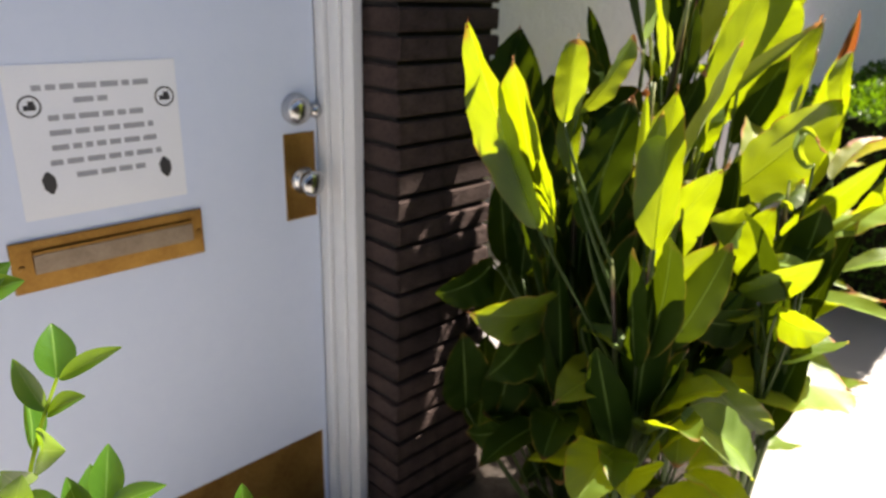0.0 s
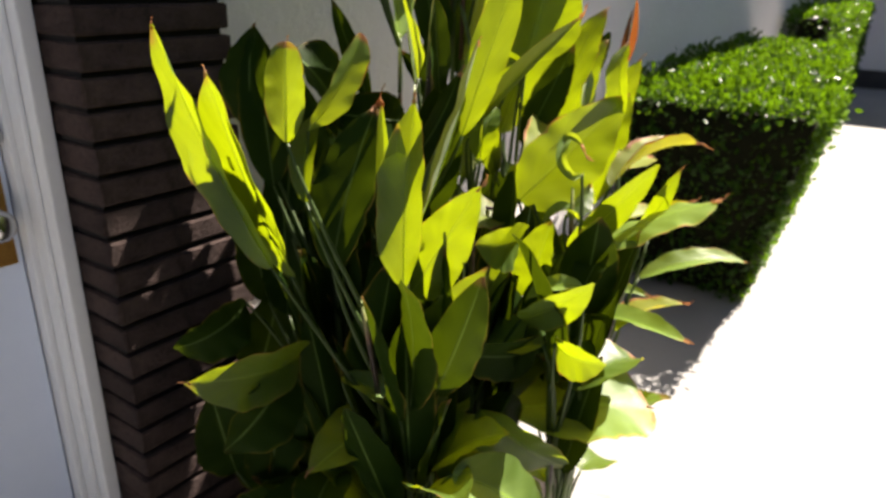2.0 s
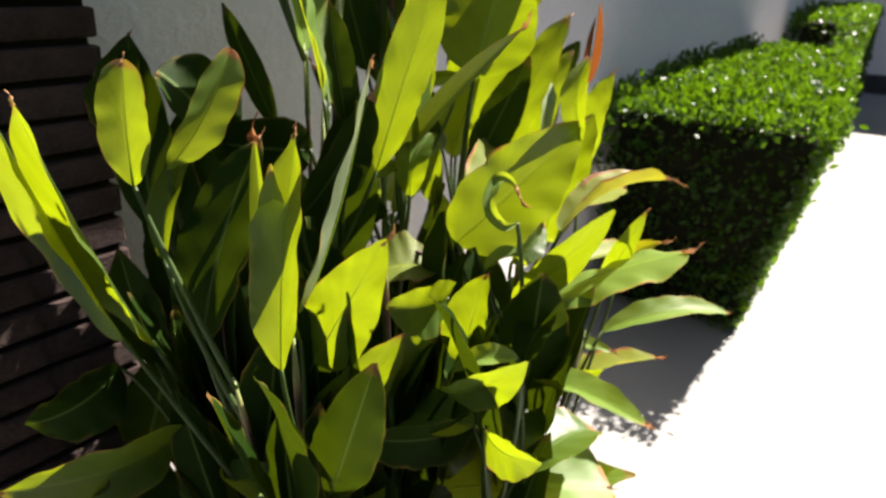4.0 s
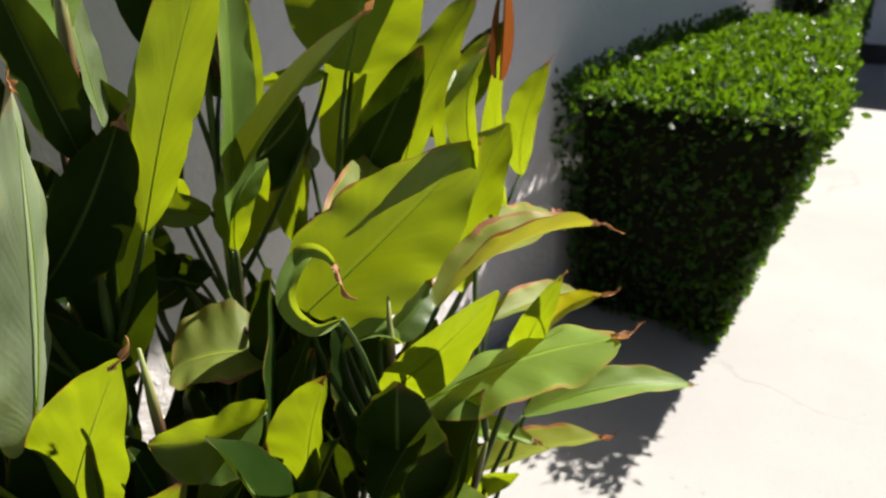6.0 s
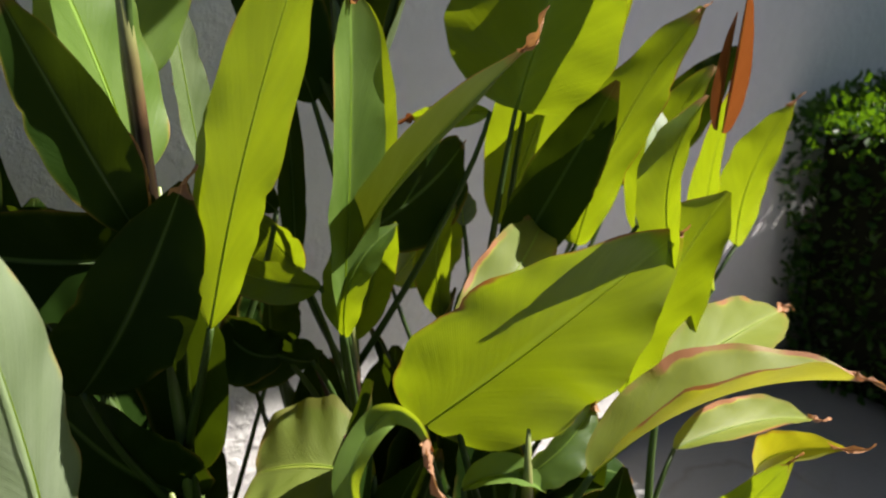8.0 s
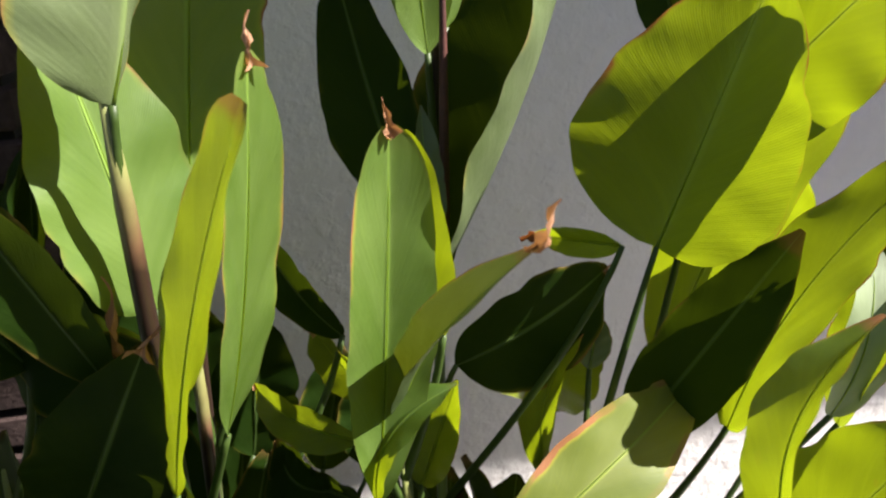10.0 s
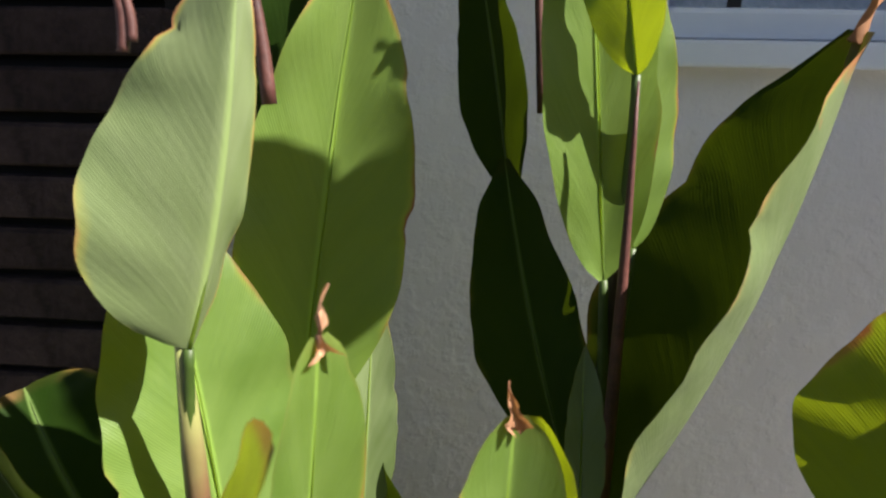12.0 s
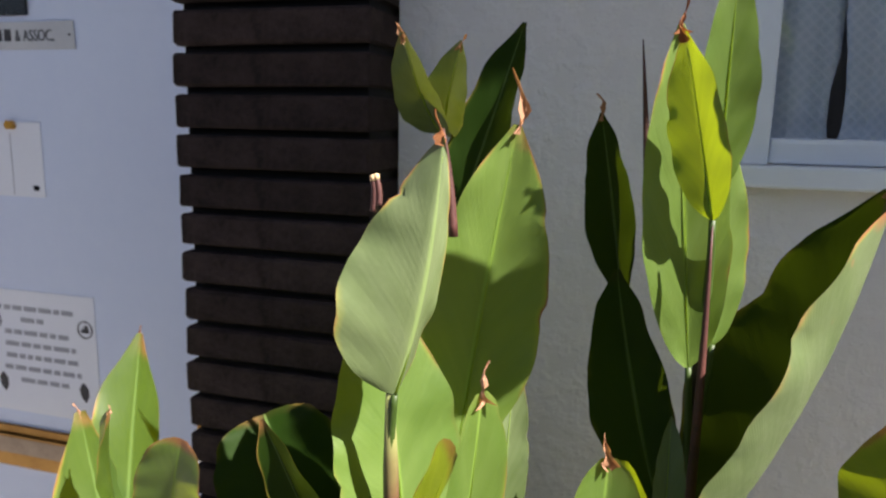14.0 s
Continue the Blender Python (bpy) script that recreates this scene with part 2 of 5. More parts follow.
MAT_BLUE = leaf_material("canna_leaf_waxy", (0.050, 0.082, 0.022), (0.110, 0.154, 0.048), (0.38, 0.46, 0.015), (0.180, 0.212, 0.118), rough=0.44, through=0.06, gloss=0.4)
MAT_WAX = leaf_material("canna_leaf_glaucous", (0.120, 0.165, 0.075), (0.200, 0.255, 0.130), (0.40, 0.48, 0.03), (0.300, 0.345, 0.250), rough=0.42, through=0.06, gloss=0.45)
MAT_SOFT = leaf_material("canna_leaf_soft", (0.052, 0.105, 0.014), (0.132, 0.214, 0.034), (0.48, 0.58, 0.012), (0.185, 0.262, 0.080), rough=0.44, through=0.27, gloss=0.3)
MAT_AGED = leaf_material("canna_leaf_aged", (0.075, 0.110, 0.012), (0.17, 0.20, 0.028), (0.60, 0.56, 0.012), (0.21, 0.235, 0.070), rough=0.5, edge=1.6, through=0.3, gloss=0.25, aged=0.11)
MAT_DRY = leaf_material("withered_leaf", (0.11, 0.034, 0.012), (0.28, 0.12, 0.045), (0.42, 0.12, 0.025), (0.26, 0.13, 0.06), rough=0.8, edge=0.0, through=0.18, gloss=0.1)
MAT_PINK = leaf_material("dried_leaf_tip", (0.24, 0.10, 0.045), (0.50, 0.27, 0.15), (0.62, 0.28, 0.08), (0.50, 0.34, 0.23), rough=0.8, edge=0.0, through=0.2, gloss=0.1)
MAT_HEDGE = leaf_material("hedge_leaf", (0.008, 0.034, 0.0015), (0.028, 0.092, 0.004), (0.26, 0.52, 0.01), (0.016, 0.050, 0.004), rough=0.36, veins=7.0, edge=0.1, through=0.16, gloss=0.22)


def stem_material():
    m, nt, p = nodes_of("canna_stem")
    ob = coords(nt)
    uv = nt.nodes.new("ShaderNodeUVMap").outputs[0]
    sep = nt.nodes.new("ShaderNodeSeparateXYZ")
    nt.links.new(uv, sep.inputs[0])
    h = calc(nt, "ADD", sep.outputs[1], calc(nt, "MULTIPLY", calc(nt, "SUBTRACT", noise_of(nt, ob, 14, 3), 0.5), 0.07))
    col = ramp(nt, h, [(0.0, (0.06, 0.11, 0.025)), (0.70, (0.12, 0.18, 0.045)), (0.81, (0.016, 0.005, 0.005)), (0.895, (0.022, 0.006, 0.006)), (0.912, (0.13, 0.065, 0.035)), (0.94, (0.20, 0.19, 0.07)), (1.0, (0.22, 0.27, 0.08))])
    col = mixed(nt, calc(nt, "MULTIPLY", noise_of(nt, ob, 90, 4), 0.22), col, (0.05, 0.06, 0.02))
    nt.links.new(col, p.inputs["Base Color"])
    p.inputs["Roughness"].default_value = 0.42
    p.inputs["Subsurface Weight"].default_value = 0.0
    bumped(nt, p, noise_of(nt, ob, 160, 4), 0.2, 0.001)
    return m


MAT_STEM = stem_material()


def sappy(name, dark, light, glow, through=0.3):
    """Fleshy green ribs and leaf stalks that let some light through."""
    m = surface(name, dark, light, 0.48, big=12, small=140, bump=0.2, depth=0.001)
    nt = m.node_tree
    tr = nt.nodes.new("ShaderNodeBsdfTranslucent")
    tr.inputs["Color"].default_value = (*glow, 1)
    mx = nt.nodes.new("ShaderNodeMixShader")
    mx.inputs[0].default_value = through
    nt.links.new(nt.nodes["Principled BSDF"].outputs[0], mx.inputs[1])
    nt.links.new(tr.outputs[0], mx.inputs[2])
    nt.links.new(mx.outputs[0], nt.nodes["Material Output"].inputs[0])
    return m


MAT_PETIOLE = sappy("green_leaf_stalk", (0.022, 0.046, 0.007), (0.062, 0.105, 0.018), (0.12, 0.19, 0.012), 0.2)
MAT_RIB = sappy("pale_green_rib", (0.06, 0.10, 0.02), (0.13, 0.19, 0.045), (0.50, 0.62, 0.03), 0.6)


def glass():
    m, nt, p = nodes_of("window_glass")
    clear = nt.nodes.new("ShaderNodeBsdfTransparent")
    clear.inputs[0].default_value = (0.93, 0.96, 0.98, 1)
    gloss = add(nt, "ShaderNodeBsdfGlossy", Roughness=0.06)
    bump = add(nt, "ShaderNodeBump", Strength=0.2, Distance=0.002)
    nt.links.new(noise_of(nt, coords(nt), 14, 3), bump.inputs["Height"])
    nt.links.new(bump.outputs[0], gloss.inputs["Normal"])
    lw = add(nt, "ShaderNodeLayerWeight", Blend=0.5)
    share = calc(nt, "MULTIPLY_ADD", calc(nt, "POWER", lw.outputs["Facing"], 4.0), 0.8, 0.05)
    mx = nt.nodes.new("ShaderNodeMixShader")
    nt.links.new(share, mx.inputs[0])
    nt.links.new(clear.outputs[0], mx.inputs[1])
    nt.links.new(gloss.outputs[0], mx.inputs[2])
    nt.links.new(mx.outputs[0], nt.nodes["Material Output"].inputs[0])
    return m


def lace():
    """Net curtain with a woven scallop pattern."""
    m, nt, p = nodes_of("net_curtain")
    v = coords(nt)
    sep = nt.nodes.new("ShaderNodeSeparateXYZ")
    nt.links.new(v, sep.inputs[0])
    wob = calc(nt, "MULTIPLY", noise_of(nt, v, 20, 3), 1.6)
    one = calc(nt, "SINE", calc(nt, "ADD", calc(nt, "MULTIPLY", calc(nt, "ADD", sep.outputs[0], sep.outputs[2]), 400.0), wob))
    two = calc(nt, "SINE", calc(nt, "ADD", calc(nt, "MULTIPLY", calc(nt, "SUBTRACT", sep.outputs[0], sep.outputs[2]), 400.0), wob))
    net = ramp(nt, calc(nt, "MAXIMUM", one, two), [(0.35, (0, 0, 0)), (0.95, (1, 1, 1))])
    col = mixed(nt, net, (0.80, 0.84, 0.87), (0.93, 0.94, 0.96))
    col = mixed(nt, calc(nt, "MULTIPLY", noise_of(nt, v, 7, 4), 0.4), col, (0.68, 0.73, 0.81))
    nt.links.new(col, p.inputs["Base Color"])
    p.inputs["Roughness"].default_value = 0.9
    bumped(nt, p, net, 0.3, 0.002)
    return m


MAT_CURTAIN = lace()
MAT_GLASS = glass()


# ---- building blocks ----
def link_mesh(name, bm, material, smooth=False):
    me = bpy.data.meshes.new(name)
    bmesh.ops.recalc_face_normals(bm, faces=bm.faces)
    bm.to_mesh(me)
    bm.free()
    if smooth:
        for f in me.polygons:
            f.use_smooth = True
    for mt in material if isinstance(material, (list, tuple)) else [material]:
        me.materials.append(mt)
    return new(name, me)


def part(name, bm, material, parent, label="", smooth=False):
    ob = link_mesh(name, bm, material, smooth)
    ob.parent = parent
    if label:
        tagged(ob, label)
    return ob


def thing(name, place=(0, 0, 0)):
    e = new(name)
    e.location = place
    e.empty_display_size = 0.1
    bpy.context.view_layer.update()
    return e


def box(bm, lo, hi, bevel=0.0, seg=2):
    lo, hi = Vector(lo), Vector(hi)
    r = bmesh.ops.create_cube(bm, size=1.0, matrix=Matrix.Translation((lo + hi) / 2) @ Matrix.Diagonal((*(hi - lo), 1)))
    if bevel:
        es = list({e for v in r["verts"] for e in v.link_edges})
        bmesh.ops.bevel(bm, geom=es, offset=bevel, segments=seg, affect="EDGES", profile=0.6)
    return bm


def boxed(lo, hi, bevel=0.0, seg=2):
    return box(bmesh.new(), lo, hi, bevel, seg)


def turned(profile, axis_from, axis_to, n=24):
    """A body turned about the line between two points: profile of (share of the way, radius)."""
    bm = bmesh.new()
    a, b = Vector(axis_from), Vector(axis_to)
    d = (b - a).normalized()
    s = d.orthogonal().normalized()
    t = d.cross(s)
    rings = []
    for h, r in profile:
        c = a.lerp(b, h)
        rings.append([bm.verts.new(c + (s * math.cos(k * math.tau / n) + t * math.sin(k * math.tau / n)) * r) for k in range(n)])
    for p0, p1 in zip(rings, rings[1:]):
        for k in range(n):
            bm.faces.new((p0[k], p0[(k + 1) % n], p1[(k + 1) % n], p1[k]))
    bm.faces.new(rings[0][::-1])
    bm.faces.new(rings[-1])
    return bm


def wall_with_hole(lo, hi, hole_lo=None, hole_hi=None):
    """A slab from lo to hi; the hole is given in x and z and goes right through in y."""
    bm = bmesh.new()
    (x0, y0, z0), (x1, y1, z1) = lo, hi
    if hole_lo is None:
        return box(bm, lo, hi)
    (a0, c0), (a1, c1) = hole_lo, hole_hi
    xs, zs = [x0, a0, a1, x1], [z0, c0, c1, z1]
    for y in (y0, y1):
        grid = [[bm.verts.new((x, y, z)) for z in zs] for x in xs]
        for i in range(3):
            for j in range(3):
                if (i, j) != (1, 1):
                    bm.faces.new((grid[i][j], grid[i + 1][j], grid[i + 1][j + 1], grid[i][j + 1]))
        if y == y0:
            front = grid
    for loop in ([(0, 0), (1, 0), (2, 0), (3, 0), (3, 1), (3, 2), (3, 3), (2, 3), (1, 3), (0, 3), (0, 2), (0, 1)],
                 [(1, 1), (2, 1), (2, 2), (1, 2)]):
        for k in range(len(loop)):
            (i, j), (m, n) = loop[k], loop[(k + 1) % len(loop)]
            bm.faces.new((front[i][j], front[m][n], grid[m][n], grid[i][j]))
    return bm


# ---- large structure ----
ground = link_mesh("ground", boxed((-90, -90, -0.3), (90, 90, 0.0)), MAT_CONCRETE)
tagged(ground, "pale sunlit concrete paving with hairline cracks", "paving", kind="structure")

WIN_X0, WIN_X1, WIN_Z0, WIN_Z1 = 0.490, 1.36, 1.592, 2.36
wall = link_mesh("wall_1", wall_with_hole((0.004, 0.0, -0.1), (11.5, 0.2, 2.75), (WIN_X0, WIN_Z0), (WIN_X1, WIN_Z1)), MAT_STUCCO)
tagged(wall, "grey rough stucco house wall", "wall", kind="structure")
wall = link_mesh("wall_2", boxed((-6.0, 0.06, -0.1), (-1.395, 0.26, 2.75)), MAT_STUCCO)
tagged(wall, "grey stucco wall beyond the door", "wall", kind="structure")
wall = link_mesh("wall_3", boxed((-1.395, 0.06, 2.12), (-0.317, 0.26, 2.75)), MAT_STUCCO)
tagged(wall, "stucco wall above the door", "wall", kind="structure")
wall = link_mesh("wall_4", boxed((11.5, -16.0, -0.1), (11.8, 0.3, 4.1)), MAT_STUCCO)
tagged(wall, "shaded grey wall of the wing across the patio", "wall", kind="structure")
plinth = link_mesh("trim", boxed((11.44, -16.0, -0.05), (11.497, -0.004, 0.26), 0.01), MAT_PLINTH)
tagged(plinth, "dark painted base along the far wall", "plinth", kind="structure")
eave = link_mesh("eave", boxed((-6.0, -0.534, 2.46), (11.44, 1.5, 2.60), 0.01), MAT_SOFFIT)
tagged(eave, "painted roof overhang above the wall", "eave", kind="structure")
# added out of view: blocks low sky and darkens the ambient light
wall = link_mesh("wall_6", boxed((-7.0, -3.45, -0.1), (9.0, -3.2, 2.3)), MAT_BRICK)
tagged(wall, "unseen dark brick wall added to cut sky and bounced light", "wall", kind="structure")


def soil_bed(x0, x1, y0, y1, h):
    """A bed of loose soil, uneven and sloping down to the paving."""
    bm = bmesh.new()
    nx, ny = 44, 22
    grid = []
    for i in range(nx + 1):
        row = []
        for j in range(ny + 1):
            x, y = x0 + (x1 - x0) * i / nx, y0 + (y1 - y0) * j / ny
            e = min(1.0, 6 * min(i / nx, 1 - i / nx, j / ny))
            z = h * e * (0.6 + 0.8 * abs(noise.noise(Vector((x * 7, y * 7, 0))))) + 0.012 * e * noise.noise(Vector((x * 31, y * 31, 3)))
            row.append(bm.verts.new((x + 0.03 * noise.noise(Vector((y * 5, x, 1))) * (j < 2), y + 0.05 * noise.noise(Vector((x * 4, 0, 2))) * (j < 2), max(0.003, z))))
        grid.append(row)
    for i in range(nx):
        for j in range(ny):
            bm.faces.new((grid[i][j], grid[i + 1][j], grid[i + 1][j + 1], grid[i][j + 1]))
    return bm


bed = link_mesh("soil_bed", soil_bed(-0.30, 0.72, -0.62, -0.002, 0.05), MAT_SOIL, True)
tagged(bed, "dark soil of the planting bed along the wall", "soil bed", kind="structure")
room = link_mesh("room_back", boxed((-6.0, 1.3, -0.1), (11.44, 1.49, 2.455)), MAT_ROOM)
tagged(room, "dim room wall behind the window", "wall", kind="structure")

# Pilaster of long dark bricks with raked joints
PIL_X0, PIL_X1, PIL_Y0 = -0.316, 0.0, -0.107
COURSE, BRICK_H, JOINT_Z = 0.06, 0.0485, 1.738
pilaster = link_mesh("wall_5", boxed((PIL_X0 + 0.010, PIL_Y0 + 0.020, -0.05), (PIL_X1 - 0.008, 0.19, 2.455)), MAT_MORTAR)
tagged(pilaster, "dark brown brick pilaster between door and wall", "brick pilaster", kind="structure")


def brick_mesh(seed):
    rnd = random.Random(seed)
    bm = bmesh.new()
    lx, ly, lz = (PIL_X1 - PIL_X0) / 2, 0.066, BRICK_H / 2
    r = bmesh.ops.create_cube(bm, size=1.0, matrix=Matrix.Diagonal((2 * lx, 2 * ly, 2 * lz, 1)))
    bmesh.ops.bevel(bm, geom=list(bm.edges), offset=0.004, segments=1, affect="EDGES")
    for v in bm.verts:
        v.co += Vector((rnd.uniform(-1, 1) * 0.0022, rnd.uniform(-1, 1) * 0.0016, rnd.uniform(-1, 1) * 0.0014))
    me = bpy.data.meshes.new("brick")
    bm.to_mesh(me)
    bm.free()
    me.materials.append(MAT_BRICK)
    return me


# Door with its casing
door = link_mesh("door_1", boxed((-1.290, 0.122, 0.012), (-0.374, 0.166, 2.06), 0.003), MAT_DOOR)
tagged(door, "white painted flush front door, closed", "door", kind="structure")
for x0, x1, y0, name in ((-0.370, -0.3475, 0.092, "door_stop"), (-0.347, -0.3175, 0.016, "casing"), (-1.328, -1.294, 0.092, "door_stop"), (-1.393, -1.328, 0.034, "casing")):
    part(name, boxed((x0, y0, 0.0), (x1, 0.2, 2.10), 0.004), MAT_JAMB, door)
part("casing", boxed((-0.358, 0.05, 0.0), (-0.3475, 0.091, 2.10), 0.004), MAT_JAMB, door)
part("head_casing", boxed((-1.29, 0.05, 2.064), (-0.371, 0.2, 2.116), 0.004), MAT_JAMB, door)
part("threshold", boxed((-1.29, 0.05, 0.0), (-0.371, 0.2, 0.010), 0.003), MAT_DULL, door)
bm = boxed((-1.27, 0.1195, 0.03), (-0.392, 0.1215, 0.268), 0.0006, 1)
kick = part("kick_plate", bm, MAT_BRASS, door, "aged brass kick plate")
for k in range(5):
    for z in (0.05, 0.248):
        x = -1.25 + k * 0.209
        part("screw", turned([(0, 0.005), (0.7, 0.0045), (1, 0.002)], (x, 0.1195, z), (x, 0.1175, z), 10), MAT_BRASS, kick)
# Mail slot
slot = part("mail_slot", boxed((-1.050, 0.1155, 0.858), (-0.681, 0.1215, 0.957), 0.002), MAT_BRASS, door, "aged brass mail slot plate with a flap")
part("flap", boxed((-1.013, 0.1105, 0.892), (-0.705, 0.1152, 0.930), 0.0015), MAT_DULL, slot, "duller hinged flap")
part("lip", boxed((-1.013, 0.1085, 0.931), (-0.705, 0.1152, 0.937), 0.0015), MAT_BRASS, slot)
for x in (-1.034, -0.692):
    part("screw", turned([(0, 0.006), (0.7, 0.005), (1, 0.002)], (x, 0.1155, 0.908), (x, 0.1125, 0.908), 12), MAT_BRASS, slot)
# Lock plate with its cylinder, dead bolt above
plate = part("lock_plate", boxed((-0.468, 0.1175, 0.884), (-0.385, 0.1215, 1.090), 0.0015), MAT_BRASS, door, "aged brass guard plate")
part("lock_knob", turned([(0, 0.030), (0.12, 0.032), (0.2, 0.020), (0.5, 0.019), (0.62, 0.028), (0.85, 0.031), (1, 0.022)], (-0.423, 0.1175, 0.978), (-0.423, 0.062, 0.978), 32), MAT_CHROME, plate, "chrome round lock knob", True)
bolt = part("dead_bolt", turned([(0, 0.036), (0.25, 0.036), (0.55, 0.030), (0.8, 0.028), (1, 0.018)], (-0.432, 0.122, 1.145), (-0.432, 0.090, 1.145), 32), MAT_CHROME, door, "chrome dead bolt rose", True)
part("keyway", boxed((-0.434, 0.0885, 1.136), (-0.430, 0.0897, 1.154)), MAT_BLACK, bolt)
part("latch_button", turned([(0, 0.017), (0.6, 0.016), (1, 0.009)], (-0.383, 0.122, 1.138), (-0.383, 0.100, 1.138), 20), MAT_CHROME, door, "small chrome button", True)

# Window
window = link_mesh("window_1", boxed((0.482, -0.034, 1.563), (1.40, 0.10, 1.5915), 0.004), MAT_WINDOW)
tagged(window, "white painted house window with clear glass", "window", kind="structure")
part("window_frame", boxed((WIN_X0 + 0.001, -0.012, 1.592), (WIN_X0 + 0.034, 0.11, WIN_Z1 - 0.001), 0.003), MAT_WINDOW, window)
part("window_frame", boxed((WIN_X1 - 0.020, -0.012, 1.592), (WIN_X1 - 0.001, 0.11, WIN_Z1 - 0.001), 0.003), MAT_WINDOW, window)
part("window_frame", boxed((WIN_X0 + 0.035, -0.008, 1.593), (WIN_X1 - 0.021, 0.11, 1.626), 0.006), MAT_WINDOW, window)
part("window_frame", boxed((WIN_X0 + 0.035, -0.008, WIN_Z1 - 0.03), (WIN_X1 - 0.021, 0.11, WIN_Z1 - 0.001), 0.003), MAT_WINDOW, window)
part("glazing_bar", boxed((0.925, -0.006, 1.627), (0.950, 0.0125, WIN_Z1 - 0.031), 0.003), MAT_WINDOW, window)
for x0, x1 in ((WIN_X0 + 0.032, 0.926), (0.949, WIN_X1 - 0.018)):
    sheet = boxed((x0, 0.014, 1.62), (x1, 0.018, WIN_Z1 - 0.028))
    bmesh.ops.delete(sheet, geom=[f for f in sheet.faces if f.calc_center_median().y > 0.0175], context="FACES_ONLY")
    pane = part("pane", sheet, MAT_GLASS, window, "clear window glass")
    pane.visible_shadow = False


def curtain(x0, x1, z0, z1, y, seed):
    """A net curtain in soft folds, its free edges hanging unevenly."""
    bm = bmesh.new()
    rnd = random.Random(seed)
    n, rows, ph = 70, 16, rnd.uniform(0, 6)
    cols = []
    for i in range(n + 1):
        u = i / n
        x = x0 + (x1 - x0) * u
        dy = 0.006 * math.sin(x * 62 + ph) + 0.004 * math.sin(x * 141 + 2 * ph)
        free = max(0.0, 1 - 12 * min(u, 1 - u) * (x1 - x0) / 0.3)
        cols.append([bm.verts.new((x + free * 0.005 * math.sin(z0 + k * 1.3 + ph + 0.7 * math.sin(k * 2.1)), y + dy, z0 + (z1 - z0) * k / rows)) for k in range(rows + 1)])
    for a, b in zip(cols, cols[1:]):
        for k in range(rows):
            bm.faces.new((a[k], b[k], b[k + 1], a[k + 1]))
    bmesh.ops.solidify(bm, geom=list(bm.faces), thickness=0.002)
    return bm


for x0, x1, s in ((0.516, 0.603, 3), (0.610, 1.338, 5)):
    c = link_mesh("net_curtain", curtain(x0, x1, 1.60, 2.33, 0.034, s), MAT_CURTAIN, True)
    tagged(c, "grey net curtain hanging behind the glass", "curtain", "curtains behind the window")

# Notices on the door
notice = link_mesh("paper_notice", boxed((-1.012, 0.1204, 0.992), (-0.706, 0.1216, 1.268)), MAT_PAPER)
tagged(notice, "white printed paper notice taped on the door", "notice")
for cx, w, z in ((-0.865, 0.205, 1.228), (-0.865, 0.072, 1.203), (-0.857, 0.182, 1.174), (-0.855, 0.188, 1.147), (-0.853, 0.192, 1.120), (-0.853, 0.205, 1.093), (-0.85, 0.128, 1.066)):
    x, rnd = cx - w / 2, random.Random(int(z * 1000))
    while x < cx + w / 2 - 0.008:
        ww = min(rnd.uniform(0.012, 0.04), cx + w / 2 - x)
        part("text_bar", boxed((x, 0.1196, z - 0.005), (x + ww, 0.1203, z + 0.005)), MAT_GREYINK, notice)
        x += ww + 0.007


def ring(cx, cz, r0, r1, y0, y1):
    bm = bmesh.new()
    n = 28
    loops = [[bm.verts.new((cx + r * math.cos(k * math.tau / n), y, cz + r * math.sin(k * math.tau / n))) for k in range(n)] for r, y in ((r0, y1), (r0, y0), (r1, y0), (r1, y1))]
    for a, b in zip(loops, loops[1:]):
        for k in range(n):
            bm.faces.new((a[k], a[(k + 1) % n], b[(k + 1) % n], b[k]))
    return bm


for cx in (-0.975, -0.733):
    bm = ring(cx, 1.197, 0.0165, 0.0195, 0.1196, 0.1203)
    box(bm, (cx - 0.010, 0.1196, 1.190), (cx + 0.010, 0.1203, 1.199))
    box(bm, (cx - 0.002, 0.1196, 1.199), (cx + 0.008, 0.1203, 1.206))
    part("icon", bm, MAT_INK, notice)
for cx in (-0.965, -0.748):
    bm = turned([(0, 0.002), (0.3, 0.011), (0.7, 0.012), (1, 0.003)], (cx + 0.005, 0.1200, 1.036), (cx, 0.1200, 1.078), 14)
    for v in bm.verts:
        v.co.y = 0.1200 + (v.co.y - 0.1200) * 0.03
    part("icon", bm, MAT_INK, notice)

sign = link_mesh("door_sign", boxed((-1.09, 0.1185, 1.764), (-0.706, 0.1216, 1.817), 0.001), MAT_PLATE)
tagged(sign, "grey plastic lettered door sign with dark letters", "sign")
for x in (-1.06, -1.035, -1.01, -0.985, -0.945, -0.922, -0.899, -0.876):
    part("letter_bar", boxed((x, 0.1174, 1.780), (x + 0.016, 0.1184, 1.803)), MAT_INK, sign)
fc = bpy.data.curves.new("lettering", "FONT")
fc.body, fc.size, fc.extrude = "& ASSOC.", 0.031, 0.0004
fc.materials.append(MAT_INK)
words = new("lettering", fc)
words.matrix_world = pose(-0.850, 0.1180, 1.780, 90, 0, 0)
words.scale.x = 0.74
words.parent = sign
part("screw", turned([(0, 0.003), (1, 0.002)], (-0.717, 0.1185, 1.791), (-0.717, 0.117, 1.791), 10), MAT_INK, sign)
plaque = link_mesh("door_plaque", boxed((-1.02, 0.116, 1.829), (-0.815, 0.1216, 1.98), 0.002), MAT_BLACK)
tagged(plaque, "small black framed plaque on the white door", "plaque")
